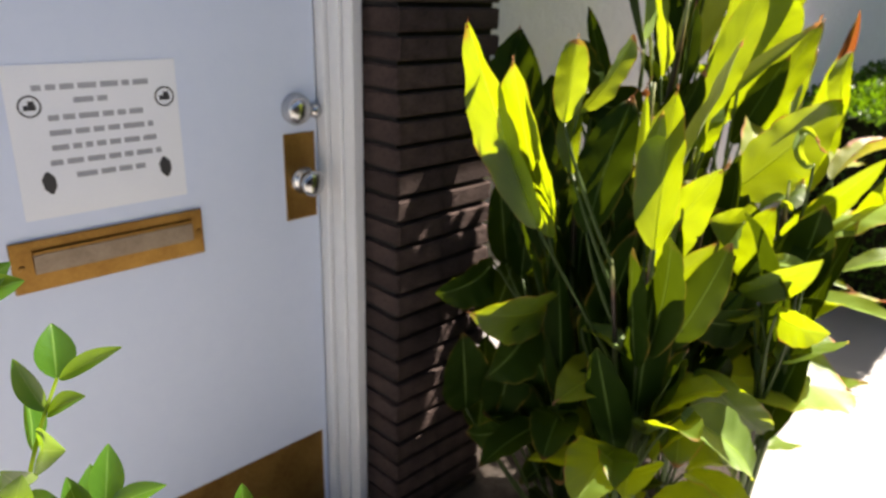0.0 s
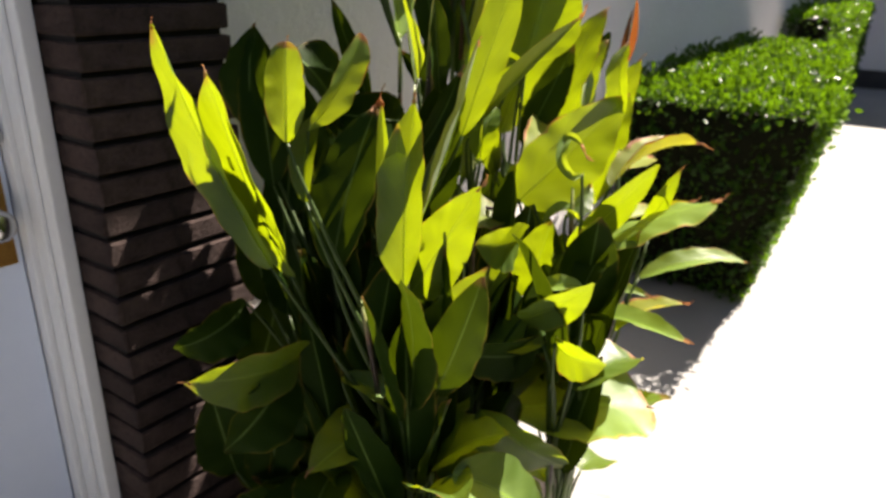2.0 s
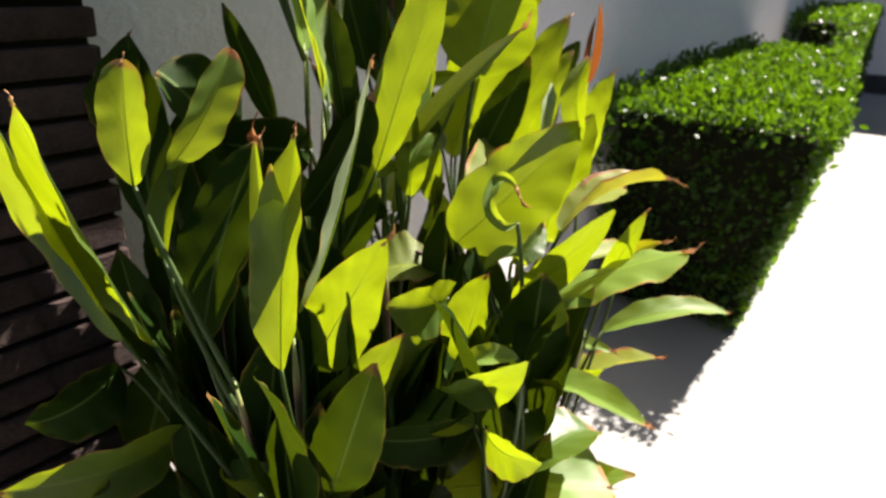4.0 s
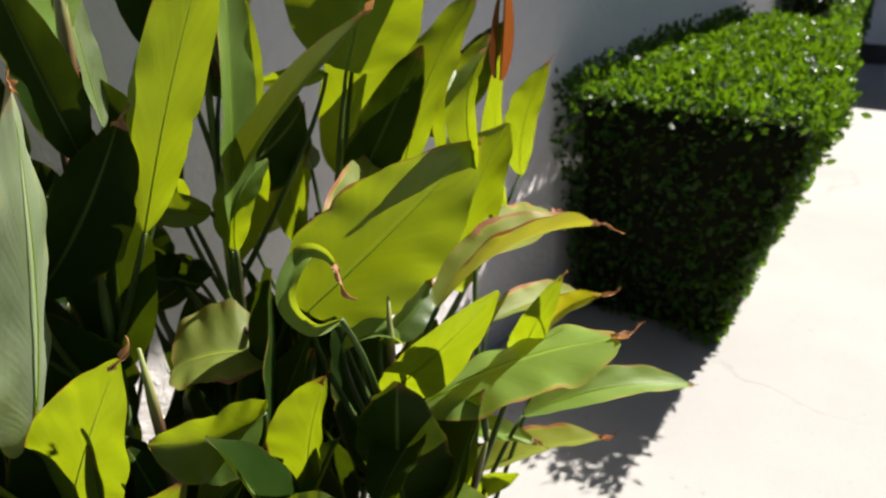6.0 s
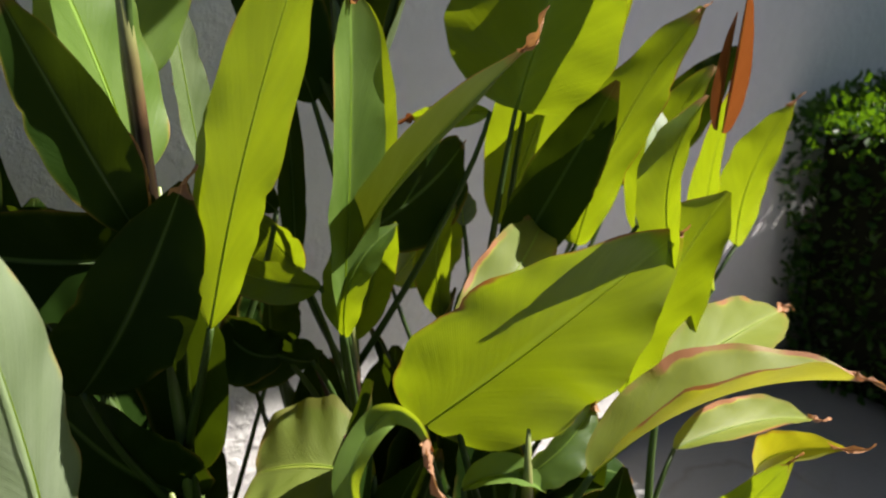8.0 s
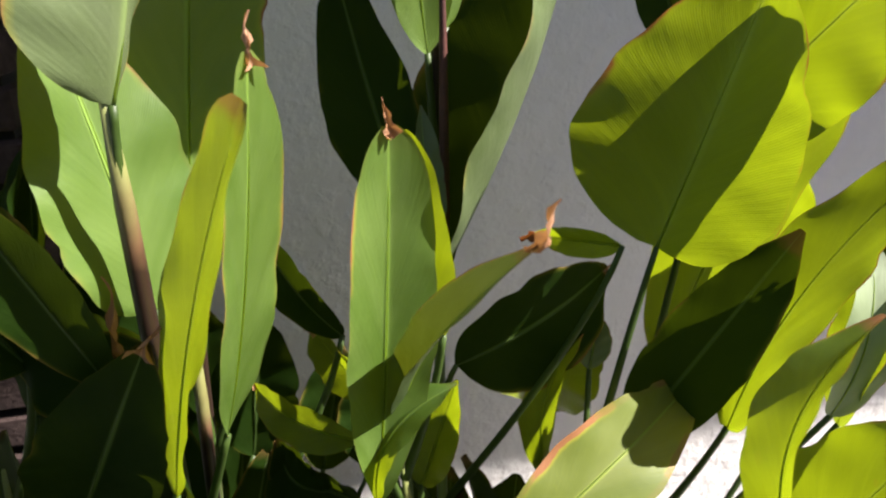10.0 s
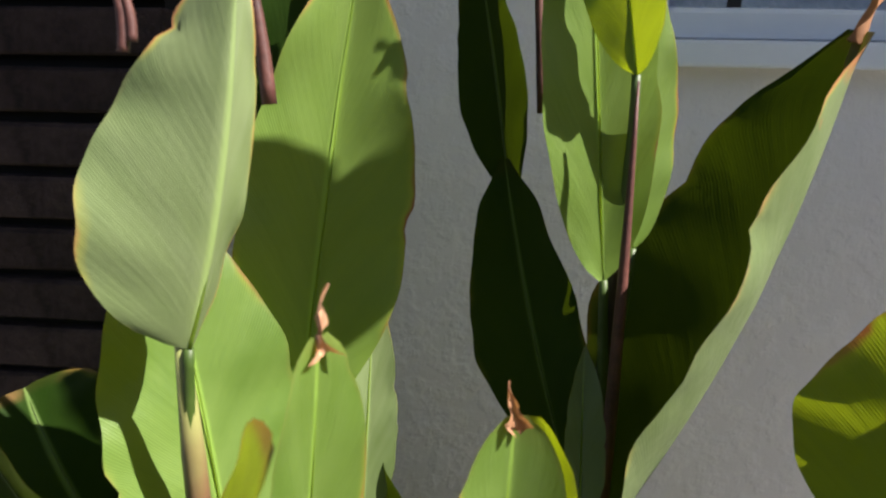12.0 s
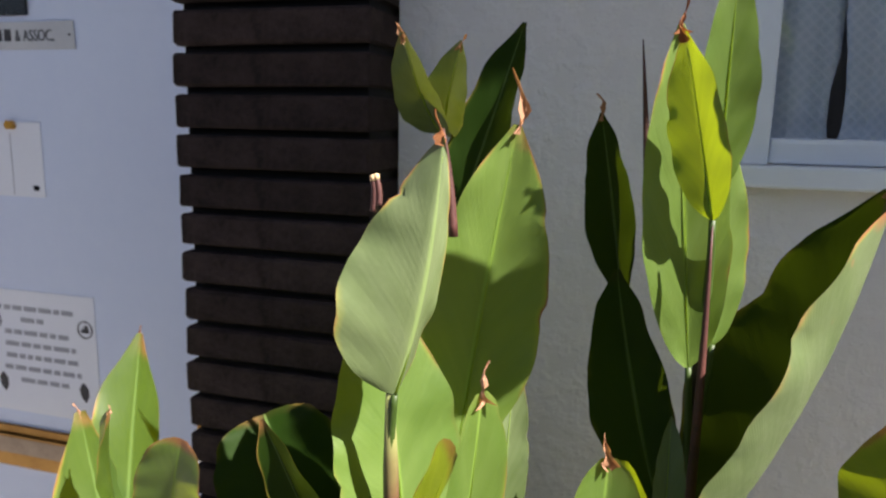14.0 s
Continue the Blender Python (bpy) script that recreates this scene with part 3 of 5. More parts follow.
note = link_mesh("paper_note", boxed((-0.975, 0.1204, 1.47), (-0.808, 0.1216, 1.622)), MAT_PAPER)
tagged(note, "small folded white paper note pinned to the door", "note")
part("fold", boxed((-0.888, 0.1198, 1.474), (-0.8865, 0.1203, 1.60)), MAT_GREYINK, note)
part("stamp", boxed((-0.836, 0.1190, 1.484), (-0.822, 0.1203, 1.494), 0.0004, 1), MAT_BLACK, note)
tack = link_mesh("push_pin", turned([(0, 0.009), (0.3, 0.009), (0.5, 0.006), (1, 0.009)], (-0.878, 0.1203, 1.616), (-0.878, 0.108, 1.616), 16), MAT_TACK)
tagged(tack, "amber push pin holding the note", "push pin")

# Far door in the wing across the patio
far_door = link_mesh("door_2", boxed((11.455, -1.55, 0.02), (11.497, -0.72, 2.05), 0.005), MAT_FARDOOR)
tagged(far_door, "pale blue-grey door across the patio", "door", kind="structure")
part("door_handle", turned([(0, 0.03), (0.3, 0.014), (0.6, 0.02), (1, 0.03)], (11.455, -0.82, 1.0), (11.38, -0.82, 1.0), 16), MAT_BLACK, far_door, "dark door knob")


# ---- foliage helpers ----
def rows_mesh(name, cols, faces, uvs, material, parent=None, label=""):
    me = bpy.data.meshes.new(name)
    me.from_pydata(cols, [], faces)
    layer = me.uv_layers.new(name="UVMap")
    flat = np.array([uvs[i] for f in faces for i in f], dtype=np.float32).ravel()
    layer.data.foreach_set("uv", flat)
    for p in me.polygons:
        p.use_smooth = True
    me.materials.append(material)
    ob = new(name, me)
    if parent:
        ob.parent = parent
        if parent.type == "EMPTY":
            ob.matrix_parent_inverse = Matrix.Translation(-parent.location)
    if label:
        tagged(ob, label)
    return ob


def tube(name, path, radii, material, parent, label="", n=9):
    """A tapered round stalk along a path of points."""
    pts = [Vector(p) for p in path]
    cols, faces, uvs = [], [], []
    ref = Vector((0.31, 0.94, 0.1))
    for k, p in enumerate(pts):
        d = (pts[min(k + 1, len(pts) - 1)] - pts[max(k - 1, 0)]).normalized()
        s = d.cross(ref).normalized()
        t = d.cross(s)
        for j in range(n):
            a = j * math.tau / n
            cols.append(p + (s * math.cos(a) + t * math.sin(a)) * radii[k])
            uvs.append((j / n, k / (len(pts) - 1)))
    for k in range(len(pts) - 1):
        for j in range(n):
            faces.append((k * n + j, k * n + (j + 1) % n, (k + 1) * n + (j + 1) % n, (k + 1) * n + j))
    faces.append(tuple(range(n))[::-1])
    faces.append(tuple((len(pts) - 1) * n + j for j in range(n)))
    return rows_mesh(name, cols, faces, uvs, material, parent, label)


def bend_path(a, b, c, n):
    return [a * (1 - t) ** 2 + b * 2 * t * (1 - t) + c * t * t for t in (k / n for k in range(n + 1))]


def smooth_path(pts, n):
    """A smooth way through points, cut into n even steps of its parameter."""
    ext = [pts[0] * 2 - pts[1], *pts, pts[-1] * 2 - pts[-2]]
    made = []
    for k in range(n + 1):
        f = k / n * (len(pts) - 1)
        i = min(int(f), len(pts) - 2)
        t = f - i
        a, b, c, d = ext[i:i + 4]
        made.append((b * 2 + (c - a) * t + (a * 2 - b * 5 + c * 4 - d) * t * t + (b * 3 - a - c * 3 + d) * t ** 3) / 2)
    return made


LEAF_COUNT = [0]


def canna_leaf(plant, stalk, base, tip, width, face, bend=0.03, fold=14, twist=0, mat=None, dry=0.0, wave=1.0, full=False, blunt=False, lop=(1.0, 1.0), way=None):
    """A paddle-shaped leaf blade from base to tip. face: where its upper side looks; bend: how far the middle bows towards
    that side; fold: degrees by which the halves rise from the midrib; dry: length of the withered tip; way: points between base and tip that the blade winds by; lop: shares of the two halves."""
    LEAF_COUNT[0] += 1
    rnd = random.Random(1000 + LEAF_COUNT[0] * 7)
    base, tip, face = Vector(base), Vector(tip), Vector(face).normalized()
    axis = tip - base
    length = axis.length
    nrm = (face - axis.normalized() * face.dot(axis.normalized())).normalized()
    mid = (base + tip) / 2 + nrm * bend * 2
    nv, nu = 40, 14
    ph, ph2 = rnd.uniform(0, 6.28), rnd.uniform(0, 6.28)
    skew = rnd.uniform(-0.03, 0.03)
    spine = smooth_path([base, *(Vector(q) for q in way), tip], nv) if way else bend_path(base, mid, tip, nv)
    bites = [(rnd.choice((-1, 1)), rnd.uniform(0.3, 0.95), rnd.uniform(0.03, 0.09), rnd.uniform(0.015, 0.035)) for _ in range(3)]
    cols, uvs, faces = [], [], []
    for k, p in enumerate(spine):
        v = k / nv
        d = (spine[min(k + 1, nv)] - spine[max(k - 1, 0)]).normalized()
        n0 = (nrm - d * nrm.dot(d)).normalized()
        s0 = d.cross(n0)
        ang = radians(twist) * v
        s = s0 * math.cos(ang) + n0 * math.sin(ang)
        n = n0 * math.cos(ang) - s0 * math.sin(ang)
        w = (math.sin(math.pi * min(1.0, v ** 0.82 * 0.97 + 0.012))) ** 0.72
        if blunt:
            w = math.sin(math.pi / 2 * min(1.0, v / 0.45)) ** 0.7 if v < 0.45 else math.sqrt(max(0.0, 1 - ((v - 0.45) / 0.555) ** 3.2))
        elif full:
            w = math.sqrt(max(0.0, 1 - ((0.34 - v) / 0.345) ** 2)) if v < 0.34 else math.cos(math.pi / 2 * (v - 0.34) / 0.66) ** 0.75
        elif v > 0.86:
            w *= 1 - ((v - 0.86) / 0.14) ** 1.6 * 0.45
        half = width / 2 * max(w, 0.035)
        for i in range(nu + 1):
            u = i / nu
            q = (u - 0.5) * 2 + skew * math.sin(v * 3.1) * (1 - abs(i / nu - 0.5) * 2)
            lift = abs(q) ** 1.25 * math.tan(radians(fold)) * half
            ripple = wave * width * (0.025 * math.sin(v * 13 + ph + (2.0 if q > 0 else 0)) + 0.016 * math.sin(v * 29 + ph2 - 2 * q)) * abs(q) ** 1.6
            cup = -0.05 * width * math.sin(math.pi * v) * (1 - abs(q)) * 0.6
            pleat = width * 0.011 * math.sin(26 * (v - 0.42 * abs(q) ** 0.8) * (length / 0.3) + ph + 1.7 * math.sin(v * 7 + ph2)) * (0.35 + abs(q)) * math.sin(math.pi * v)
            rag = 1 + 0.010 * math.sin(v * 41 + ph * 3 + q * 3) + 0.014 * math.sin(v * 23 + ph2)
            for sgn, v0, deep, wide in bites:
                if sgn * q > 0.8:
                    rag -= deep * math.exp(-((v - v0) / wide) ** 2)
            side = lop[q > 0]
            cols.append(p + s * q * half * rag * side + n * (lift * side + ripple + cup + pleat * 0.3))
            uvs.append((u, v))
    for k in range(nv):
        for i in range(nu):
            a = k * (nu + 1) + i
            faces.append((a, a + 1, a + nu + 2, a + nu + 1))
    leaf = rows_mesh("leaf", cols, faces, uvs, mat or MAT_LEAF_SHADE, plant)
    # midrib on the back of the blade
    rib = [p - nrm * 0.0008 for k, p in enumerate(spine[: int(nv * 0.95)])]
    # blades in the shade colour get the darker rib as well
    tube("midrib", rib, [0.0010 * (1 - k / len(rib)) ** 1.3 + 0.0002 for k in range(len(rib))], MAT_RIB if mat else MAT_PETIOLE, leaf, n=6)
    # leaf stalk clasping the stem
    if stalk is not None:
        low = Vector(stalk)
        dirn = (spine[1] - spine[0]).normalized()
        ctrl = low.lerp(base, 0.6) * 0.7 + (base - dirn * min(0.10, (base - low).length * 0.5)) * 0.3
        path = bend_path(low, ctrl, base, 8)
        tube("leaf_stalk", path, [0.0050 - 0.0020 * k / 8 for k in range(9)], MAT_PETIOLE, leaf, n=8)
    if dry:
        # withered, rolled-up tip
        d = (spine[-1] - spine[-2]).normalized()
        side = d.cross(nrm)
        cols, uvs, faces = [], [], []
        for k in range(11):
            t = k / 10
            c = tip - d * 0.009 + d * (dry + 0.009) * t + nrm * dry * 0.30 * math.sin(t * 3.5 + ph) * t + side * dry * 0.35 * math.sin(t * 2.7 + ph2) * t
            wide = max(0.0012, (0.011 - 0.010 * t ** 0.8) * (0.8 + 0.3 * math.sin(t * 11 + ph)) * min(1.0, dry / 0.04 + 0.35))
            roll = 1.2 * math.sin(t * 5 + ph2) + 0.8
            for i in range(5):
                q = (i - 2) / 2
                cols.append(c + side * q * wide * math.cos(roll * q) + nrm * wide * (abs(q) * 0.9 + 0.35 * math.sin(t * 17 + q * 4 + ph)))
                uvs.append((i / 4, t))
        for k in range(10):
            for i in range(4):
                a = k * 5 + i
                faces.append((a, a + 1, a + 6, a + 5))
        rows_mesh("withered_tip", cols, faces, uvs, MAT_PINK if rnd.random() < 0.7 else MAT_DRY, leaf, "dried brown leaf tip")
    return leaf



def canna(root, label, stems, leaves, dead=(), low=9, inner=8):
    """One canna: upright stems from the root, leaves on them, withered stubs. stems: (top, radius); leaves: arguments
    of canna_leaf after the stem's number; dead: (foot, tip, radius) of dry stalks and of some live dark red stems; low,
    inner: how many more leaves spread near the ground and stand between the stems."""
    plant = thing("canna_plant", root)
    tagged(plant, label, "canna plant", "cannas along the wall")
    lines = []
    for (top, r) in stems:
        a, c = Vector(root), Vector(top)
        lines.append((a, c))
        b = Vector((a.x * 0.75 + c.x * 0.25, a.y * 0.75 + c.y * 0.25, (a.z + c.z) / 2))
        path = bend_path(a, b, c, 14)
        tube("stem", path, [r * (1.15 - 0.5 * k / 14) * (0.35 if k == 14 else 1.0) for k in range(15)], MAT_STEM, plant)
    for n, base, tip, width, face, opts in leaves:
        stalk = None
        if n is not None:
            a, c = lines[n]
            b = Vector((a.x * 0.75 + c.x * 0.25, a.y * 0.75 + c.y * 0.25, (a.z + c.z) / 2))
            want = max(0.02, base[2] - 0.10 - 1.3 * math.hypot(base[0] - c.x, base[1] - c.y))
            t = min(0.98, max(0.02, (want - a.z) / max(0.05, c.z - a.z)))
            stalk = a * (1 - t) ** 2 + b * 2 * t * (1 - t) + c * t * t
        canna_leaf(plant, stalk, base, tip, width, face, **opts)
    rnd = random.Random(int(root[0] * 1000) + int(root[1] * 5000))
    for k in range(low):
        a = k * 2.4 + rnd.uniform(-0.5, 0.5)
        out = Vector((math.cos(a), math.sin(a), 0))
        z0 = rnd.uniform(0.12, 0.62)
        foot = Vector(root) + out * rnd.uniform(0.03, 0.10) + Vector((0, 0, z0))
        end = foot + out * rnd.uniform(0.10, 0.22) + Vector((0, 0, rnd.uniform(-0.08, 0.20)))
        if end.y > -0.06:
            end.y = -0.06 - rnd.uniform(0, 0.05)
        # plants in front take the lit leaf colour, those behind the shade colour
        canna_leaf(plant, Vector(root) + Vector((0, 0, max(0.02, z0 - 0.15))), foot, end, rnd.uniform(0.09, 0.15), out * 0.5 + Vector((0, 0, 1)), bend=rnd.uniform(0.02, 0.05), fold=rnd.uniform(8, 22), mat=MAT_LEAF_LIT if root[1] < -0.55 else None)
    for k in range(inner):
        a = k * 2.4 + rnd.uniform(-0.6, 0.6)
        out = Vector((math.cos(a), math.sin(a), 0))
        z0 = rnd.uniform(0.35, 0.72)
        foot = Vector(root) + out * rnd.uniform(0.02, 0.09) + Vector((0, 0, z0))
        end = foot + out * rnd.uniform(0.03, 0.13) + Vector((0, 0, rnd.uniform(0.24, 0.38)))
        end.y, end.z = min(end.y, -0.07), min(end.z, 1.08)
        # filler blades between the stems; the shade there is in their dark colour
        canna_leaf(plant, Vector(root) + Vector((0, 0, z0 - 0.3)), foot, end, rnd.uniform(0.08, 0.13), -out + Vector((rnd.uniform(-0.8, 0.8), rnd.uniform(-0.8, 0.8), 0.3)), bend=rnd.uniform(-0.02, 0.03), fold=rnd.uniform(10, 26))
    for foot, tip, r in dead:
        a, c = Vector(foot), Vector(tip)
        path = bend_path(a, (a + c) / 2 + Vector((0.002, 0.001, 0)), c, 8)
        stalk = tube("dry_stalk", path, [r * (1 - (0.2 if (c - a).length < 0.06 else 0.85) * (k / 8) ** 2) for k in range(9)], MAT_STALK, plant, "dark reddish stalk, withered or live", n=8)
        up = (c - a).normalized()
        if (c - a).length > 0.06:
            continue
        tube("cut_end", [c - up * 0.001, c + up * 0.003, c + up * 0.004], [r * 0.95, r * 0.9, r * 0.4], MAT_CUT, stalk, "pale cut end", n=8)
    return plant


def hedge(name, lo, hi, label, count, size, seed, narrow=0.3, rise=0.0):
    """A clipped box hedge: a solid core coloured near-black for the shade inside, and thousands of small leaves on its
    faces.
    """
    rng = np.random.default_rng(seed)
    lo, hi = np.array(lo), np.array(hi)
    root = thing(name, ((lo[0] + hi[0]) / 2, (lo[1] + hi[1]) / 2, 0))
    tagged(root, label, "hedge")
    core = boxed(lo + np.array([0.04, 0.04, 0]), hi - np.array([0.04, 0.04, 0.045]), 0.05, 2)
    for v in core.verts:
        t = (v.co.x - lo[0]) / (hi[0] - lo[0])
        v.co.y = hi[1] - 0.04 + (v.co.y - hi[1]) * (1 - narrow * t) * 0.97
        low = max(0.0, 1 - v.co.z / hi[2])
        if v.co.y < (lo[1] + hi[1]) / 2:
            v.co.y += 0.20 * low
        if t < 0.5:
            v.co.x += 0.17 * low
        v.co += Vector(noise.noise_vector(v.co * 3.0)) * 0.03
    o = part("core", core, MAT_HEDGE_SHADE, root, "solid core in a near-black shade colour")
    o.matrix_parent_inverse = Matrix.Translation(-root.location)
    dx, dy, dz = hi - lo
    # thinner cover on the shaded end lets the near-black core show
    areas = np.array([dx * dy * 1.35, dy * dz * 0.36, dy * dz * 0.4, dx * dz, dx * dz * 0.4])
    which = rng.choice(5, size=count, p=areas / areas.sum())
    a, b = rng.random(count), rng.random(count)
    c = lo + (hi - lo) * np.stack([a, b, rng.random(count)], 1)
    nn = np.zeros((count, 3))
    for k, (ax, side) in enumerate(((2, 1), (0, 0), (0, 1), (1, 0), (1, 1))):
        m = which == k
        c[m, ax] = (hi if side else lo)[ax]
        nn[m, ax] = 1 if side else -1
    mid = (lo + hi) / 2
    # swell, round the edges, and a loose uneven surface
    rel = (c - mid) / ((hi - lo) / 2)
    up = c[:, 2] / hi[2]
    c[:, 1] += (c[:, 1] - mid[1]) * 0.22 * (up - 0.75)
    edge = np.clip(np.abs(rel[:, 0]) - 0.8, 0, 1) + np.clip(np.abs(rel[:, 1]) - 0.75, 0, 1)
    top = which == 0
    c[top, 2] -= (edge[top] ** 1.5) * 0.28
    nn[top, 0] += np.sign(rel[top, 0]) * np.clip(np.abs(rel[top, 0]) - 0.8, 0, 1) * 3
    nn[top, 1] += np.sign(rel[top, 1]) * np.clip(np.abs(rel[top, 1]) - 0.75, 0, 1) * 3
    lump = np.array([noise.noise(Vector(p) * 2.6) * 0.035 + noise.noise(Vector(p) * 9.0) * 0.022 for p in c])
    # on the clipped sides many leaves are set deeper, towards the dark core
    depth = np.where(top, 0.0, np.abs(rng.normal(0, 0.022, count)))
    c += nn * (lump + rng.normal(0, 0.016, count) - 0.008 - depth)[:, None]
    # leaves raised at the back edge stand in for the hedge's shadow on the wall
    back = top & (rel[:, 1] > 0.72)
    c[back, 2] += 0.085 * rng.random(back.sum()) ** 2
    c[:, 2] = np.maximum(c[:, 2], 0.03)
    along = (c[:, 0] - lo[0]) / dx
    c[:, 1] = hi[1] + (c[:, 1] - hi[1]) * (1 - narrow * along)
    c[:, 2] *= 1 + rise * along
    # the clipped sides lean in towards the ground
    c[:, 1] += 0.21 * np.clip(1 - up, 0, 1) * np.clip((mid[1] - c[:, 1]) / (dy / 2), 0, 1)
    c[:, 0] += 0.16 * np.clip(1 - up, 0, 1) * np.clip((mid[0] - c[:, 0]) / (dx / 2), 0, 1)
    d = rng.normal(0, 1, (count, 3)) + nn * 0.55 + np.array([0, 0, 0.35])
    d /= np.linalg.norm(d, axis=1)[:, None]
    s = np.cross(d, rng.normal(0, 1, (count, 3)))
    s /= np.linalg.norm(s, axis=1)[:, None]
    f = np.cross(s, d)
    ln = size * rng.uniform(0.75, 1.35, count)[:, None]
    wd = ln * rng.uniform(0.22, 0.32, count)[:, None]
    P = np.stack([c, c + d * ln * 0.35 + s * wd + f * wd * 0.3, c + d * ln * 0.75 + s * wd * 0.75 + f * wd * 0.25, c + d * ln,
                  c + d * ln * 0.75 - s * wd * 0.75 + f * wd * 0.25, c + d * ln * 0.35 - s * wd + f * wd * 0.3], 1).reshape(-1, 3)
    base = np.arange(count)[:, None] * 6
    quads = np.concatenate([base + np.array([[0, 1, 2, 3]]), base + np.array([[0, 3, 4, 5]])], 1).reshape(-1, 4)
    me = bpy.data.meshes.new("foliage")
    me.from_pydata(P.tolist(), [], quads.tolist())
    layer = me.uv_layers.new(name="UVMap")
    one = np.array([[0.5, 0.0], [0.9, 0.35], [0.85, 0.7], [0.5, 0.85], [0.15, 0.7], [0.1, 0.35]])
    uv = one[(quads % 6).ravel()]
    layer.data.foreach_set("uv", uv.astype(np.float32).ravel())
    for p in me.polygons:
        p.use_smooth = True
    me.materials.append(MAT_HEDGE)
    ob = new("foliage", me)
    ob.parent = root
    ob.matrix_parent_inverse = Matrix.Translation(-root.location)
    tagged(ob, "small glossy green leaves", kind="stuff")
    return root


hedge("box_hedge", (2.19, -0.94, 0.0), (4.7, -0.02, 0.96), "clipped green box hedge with small glossy leaves", 30000, 0.030, 5, narrow=0.3, rise=0.08)
hedge("box_hedge", (5.6, -0.40, 0.0), (9.4, -0.04, 1.22), "taller clipped green hedge farther along the wall", 14000, 0.042, 8, narrow=0.4)

# ---- the cannas ----

LEAVES = []
LEAVES.append((0, (0.183, -0.490, 1.409), (0.216, -0.470, 1.629), 0.108, (-0.83, 0.55, 0.07), dict(bend=-0.012, fold=30, mat=MAT_BLUE, full=True, dry=0.02, lop=(0.3, 1.15), twist=50)))
LEAVES.append((2, (0.209, -0.376, 1.308), (0.255, -0.354, 1.638), 0.121, (0.27, -0.96, 0.03), dict(bend=-0.01, fold=14, dry=0.05, mat=MAT_SOFT)))
LEAVES.append((2, (0.177, -0.340, 1.493), (0.248, -0.300, 1.739), 0.075, (-0.41, -0.88, 0.26), dict(bend=0, fold=16)))
LEAVES.append((2, (0.165, -0.311, 1.628), (0.161, -0.420, 1.717), 0.046, (-0.01, -0.63, -0.78), dict(bend=0.01, fold=25, mat=MAT_BLUE, dry=0.01)))
LEAVES.append((2, (0.163, -0.292, 1.628), (0.205, -0.380, 1.713), 0.047, (-0.20, -0.73, -0.65), dict(bend=0.01, fold=25, mat=MAT_BLUE, dry=0.01)))
LEAVES.append((2, (0.255, -0.380, 1.212), (0.259, -0.340, 1.398), 0.045, (0.43, -0.88, 0.18), dict(bend=0, fold=16, mat=MAT_BLUE)))
LEAVES.append((1, (0.185, -0.400, 1.148), (0.026, -0.340, 1.180), 0.112, (-0.35, -0.94, -0.01), dict(bend=0.03, fold=10)))
LEAVES.append((0, (0.096, -0.470, 1.067), (0.186, -0.540, 1.258), 0.099, (-0.23, -0.94, -0.24), dict(bend=0.02, fold=14, dry=0.03)))
LEAVES.append((2, (0.329, -0.380, 1.158), (0.255, -0.340, 1.279), 0.046, (-0.44, -0.90, 0.02), dict(bend=0.02, fold=16, dry=0.02)))
LEAVES.append((None, (0.151, -0.520, 1.219), (0.090, -0.550, 1.398), 0.058, (-0.05, -0.98, -0.18), dict(bend=0, fold=14)))
LEAVES.append((1, (0.069, -0.300, 1.164), (0.179, -0.360, 1.144), 0.103, (-0.48, -0.88, -0.00), dict(bend=0.03, fold=12)))
LEAVES.append((1, (0.183, -0.440, 0.882), (0.068, -0.400, 1.051), 0.132, (-0.41, -0.91, -0.07), dict(bend=0.03, fold=12)))
LEAVES.append((0, (0.224, -0.500, 1.147), (0.273, -0.551, 1.446), 0.063, (0.78, -0.58, -0.23), dict(bend=0.01, fold=8, blunt=True, dry=0.022, mat=MAT_SOFT)))
LEAVES.append((0, (0.188, -0.548, 1.134), (0.269, -0.605, 1.427), 0.079, (-0.91, -0.36, 0.18), dict(bend=0.01, fold=8, blunt=True, mat=MAT_LEAF_LIT)))
LEAVES.append((0, (0.178, -0.445, 1.238), (0.128, -0.410, 1.486), 0.129, (0.66, -0.71, 0.23), dict(bend=0.01, fold=8, full=True, mat=MAT_SOFT)))
LEAVES.append((0, (0.177, -0.470, 0.945), (0.165, -0.517, 1.245), 0.111, (-0.83, -0.55, -0.12), dict(bend=-0.01, fold=14, dry=0.05)))
STEMS = [((0.178, -0.490, 1.440), 0.0105), ((0.200, -0.420, 1.220), 0.0086), ((0.205, -0.376, 1.320), 0.0058)]
DEAD = [((0.167, -0.500, 1.567), (0.167, -0.500, 1.593), 0.003), ((0.172, -0.500, 1.572), (0.170, -0.500, 1.594), 0.0026), ((0.215, -0.430, 1.539), (0.204, -0.430, 1.634), 0.0045)]
canna((0.170, -0.420, 0.000), "tall canna with pale waxy leaves and a reddish stem", STEMS, LEAVES, DEAD, low=12, inner=12)

LEAVES = []
LEAVES.append((0, (0.425, -0.360, 1.419), (0.396, -0.360, 1.727), 0.077, (0.11, -0.99, 0.01), dict(bend=0, fold=9, mat=MAT_SOFT, dry=0.02)))
LEAVES.append((0, (0.440, -0.340, 1.587), (0.439, -0.360, 1.777), 0.052, (0.23, -0.97, -0.10), dict(bend=0, fold=6, mat=MAT_SOFT)))
LEAVES.append((0, (0.434, -0.370, 1.559), (0.399, -0.390, 1.717), 0.056, (-0.51, -0.83, -0.22), dict(bend=0, fold=10, mat=MAT_LEAF_LIT, dry=0.01)))
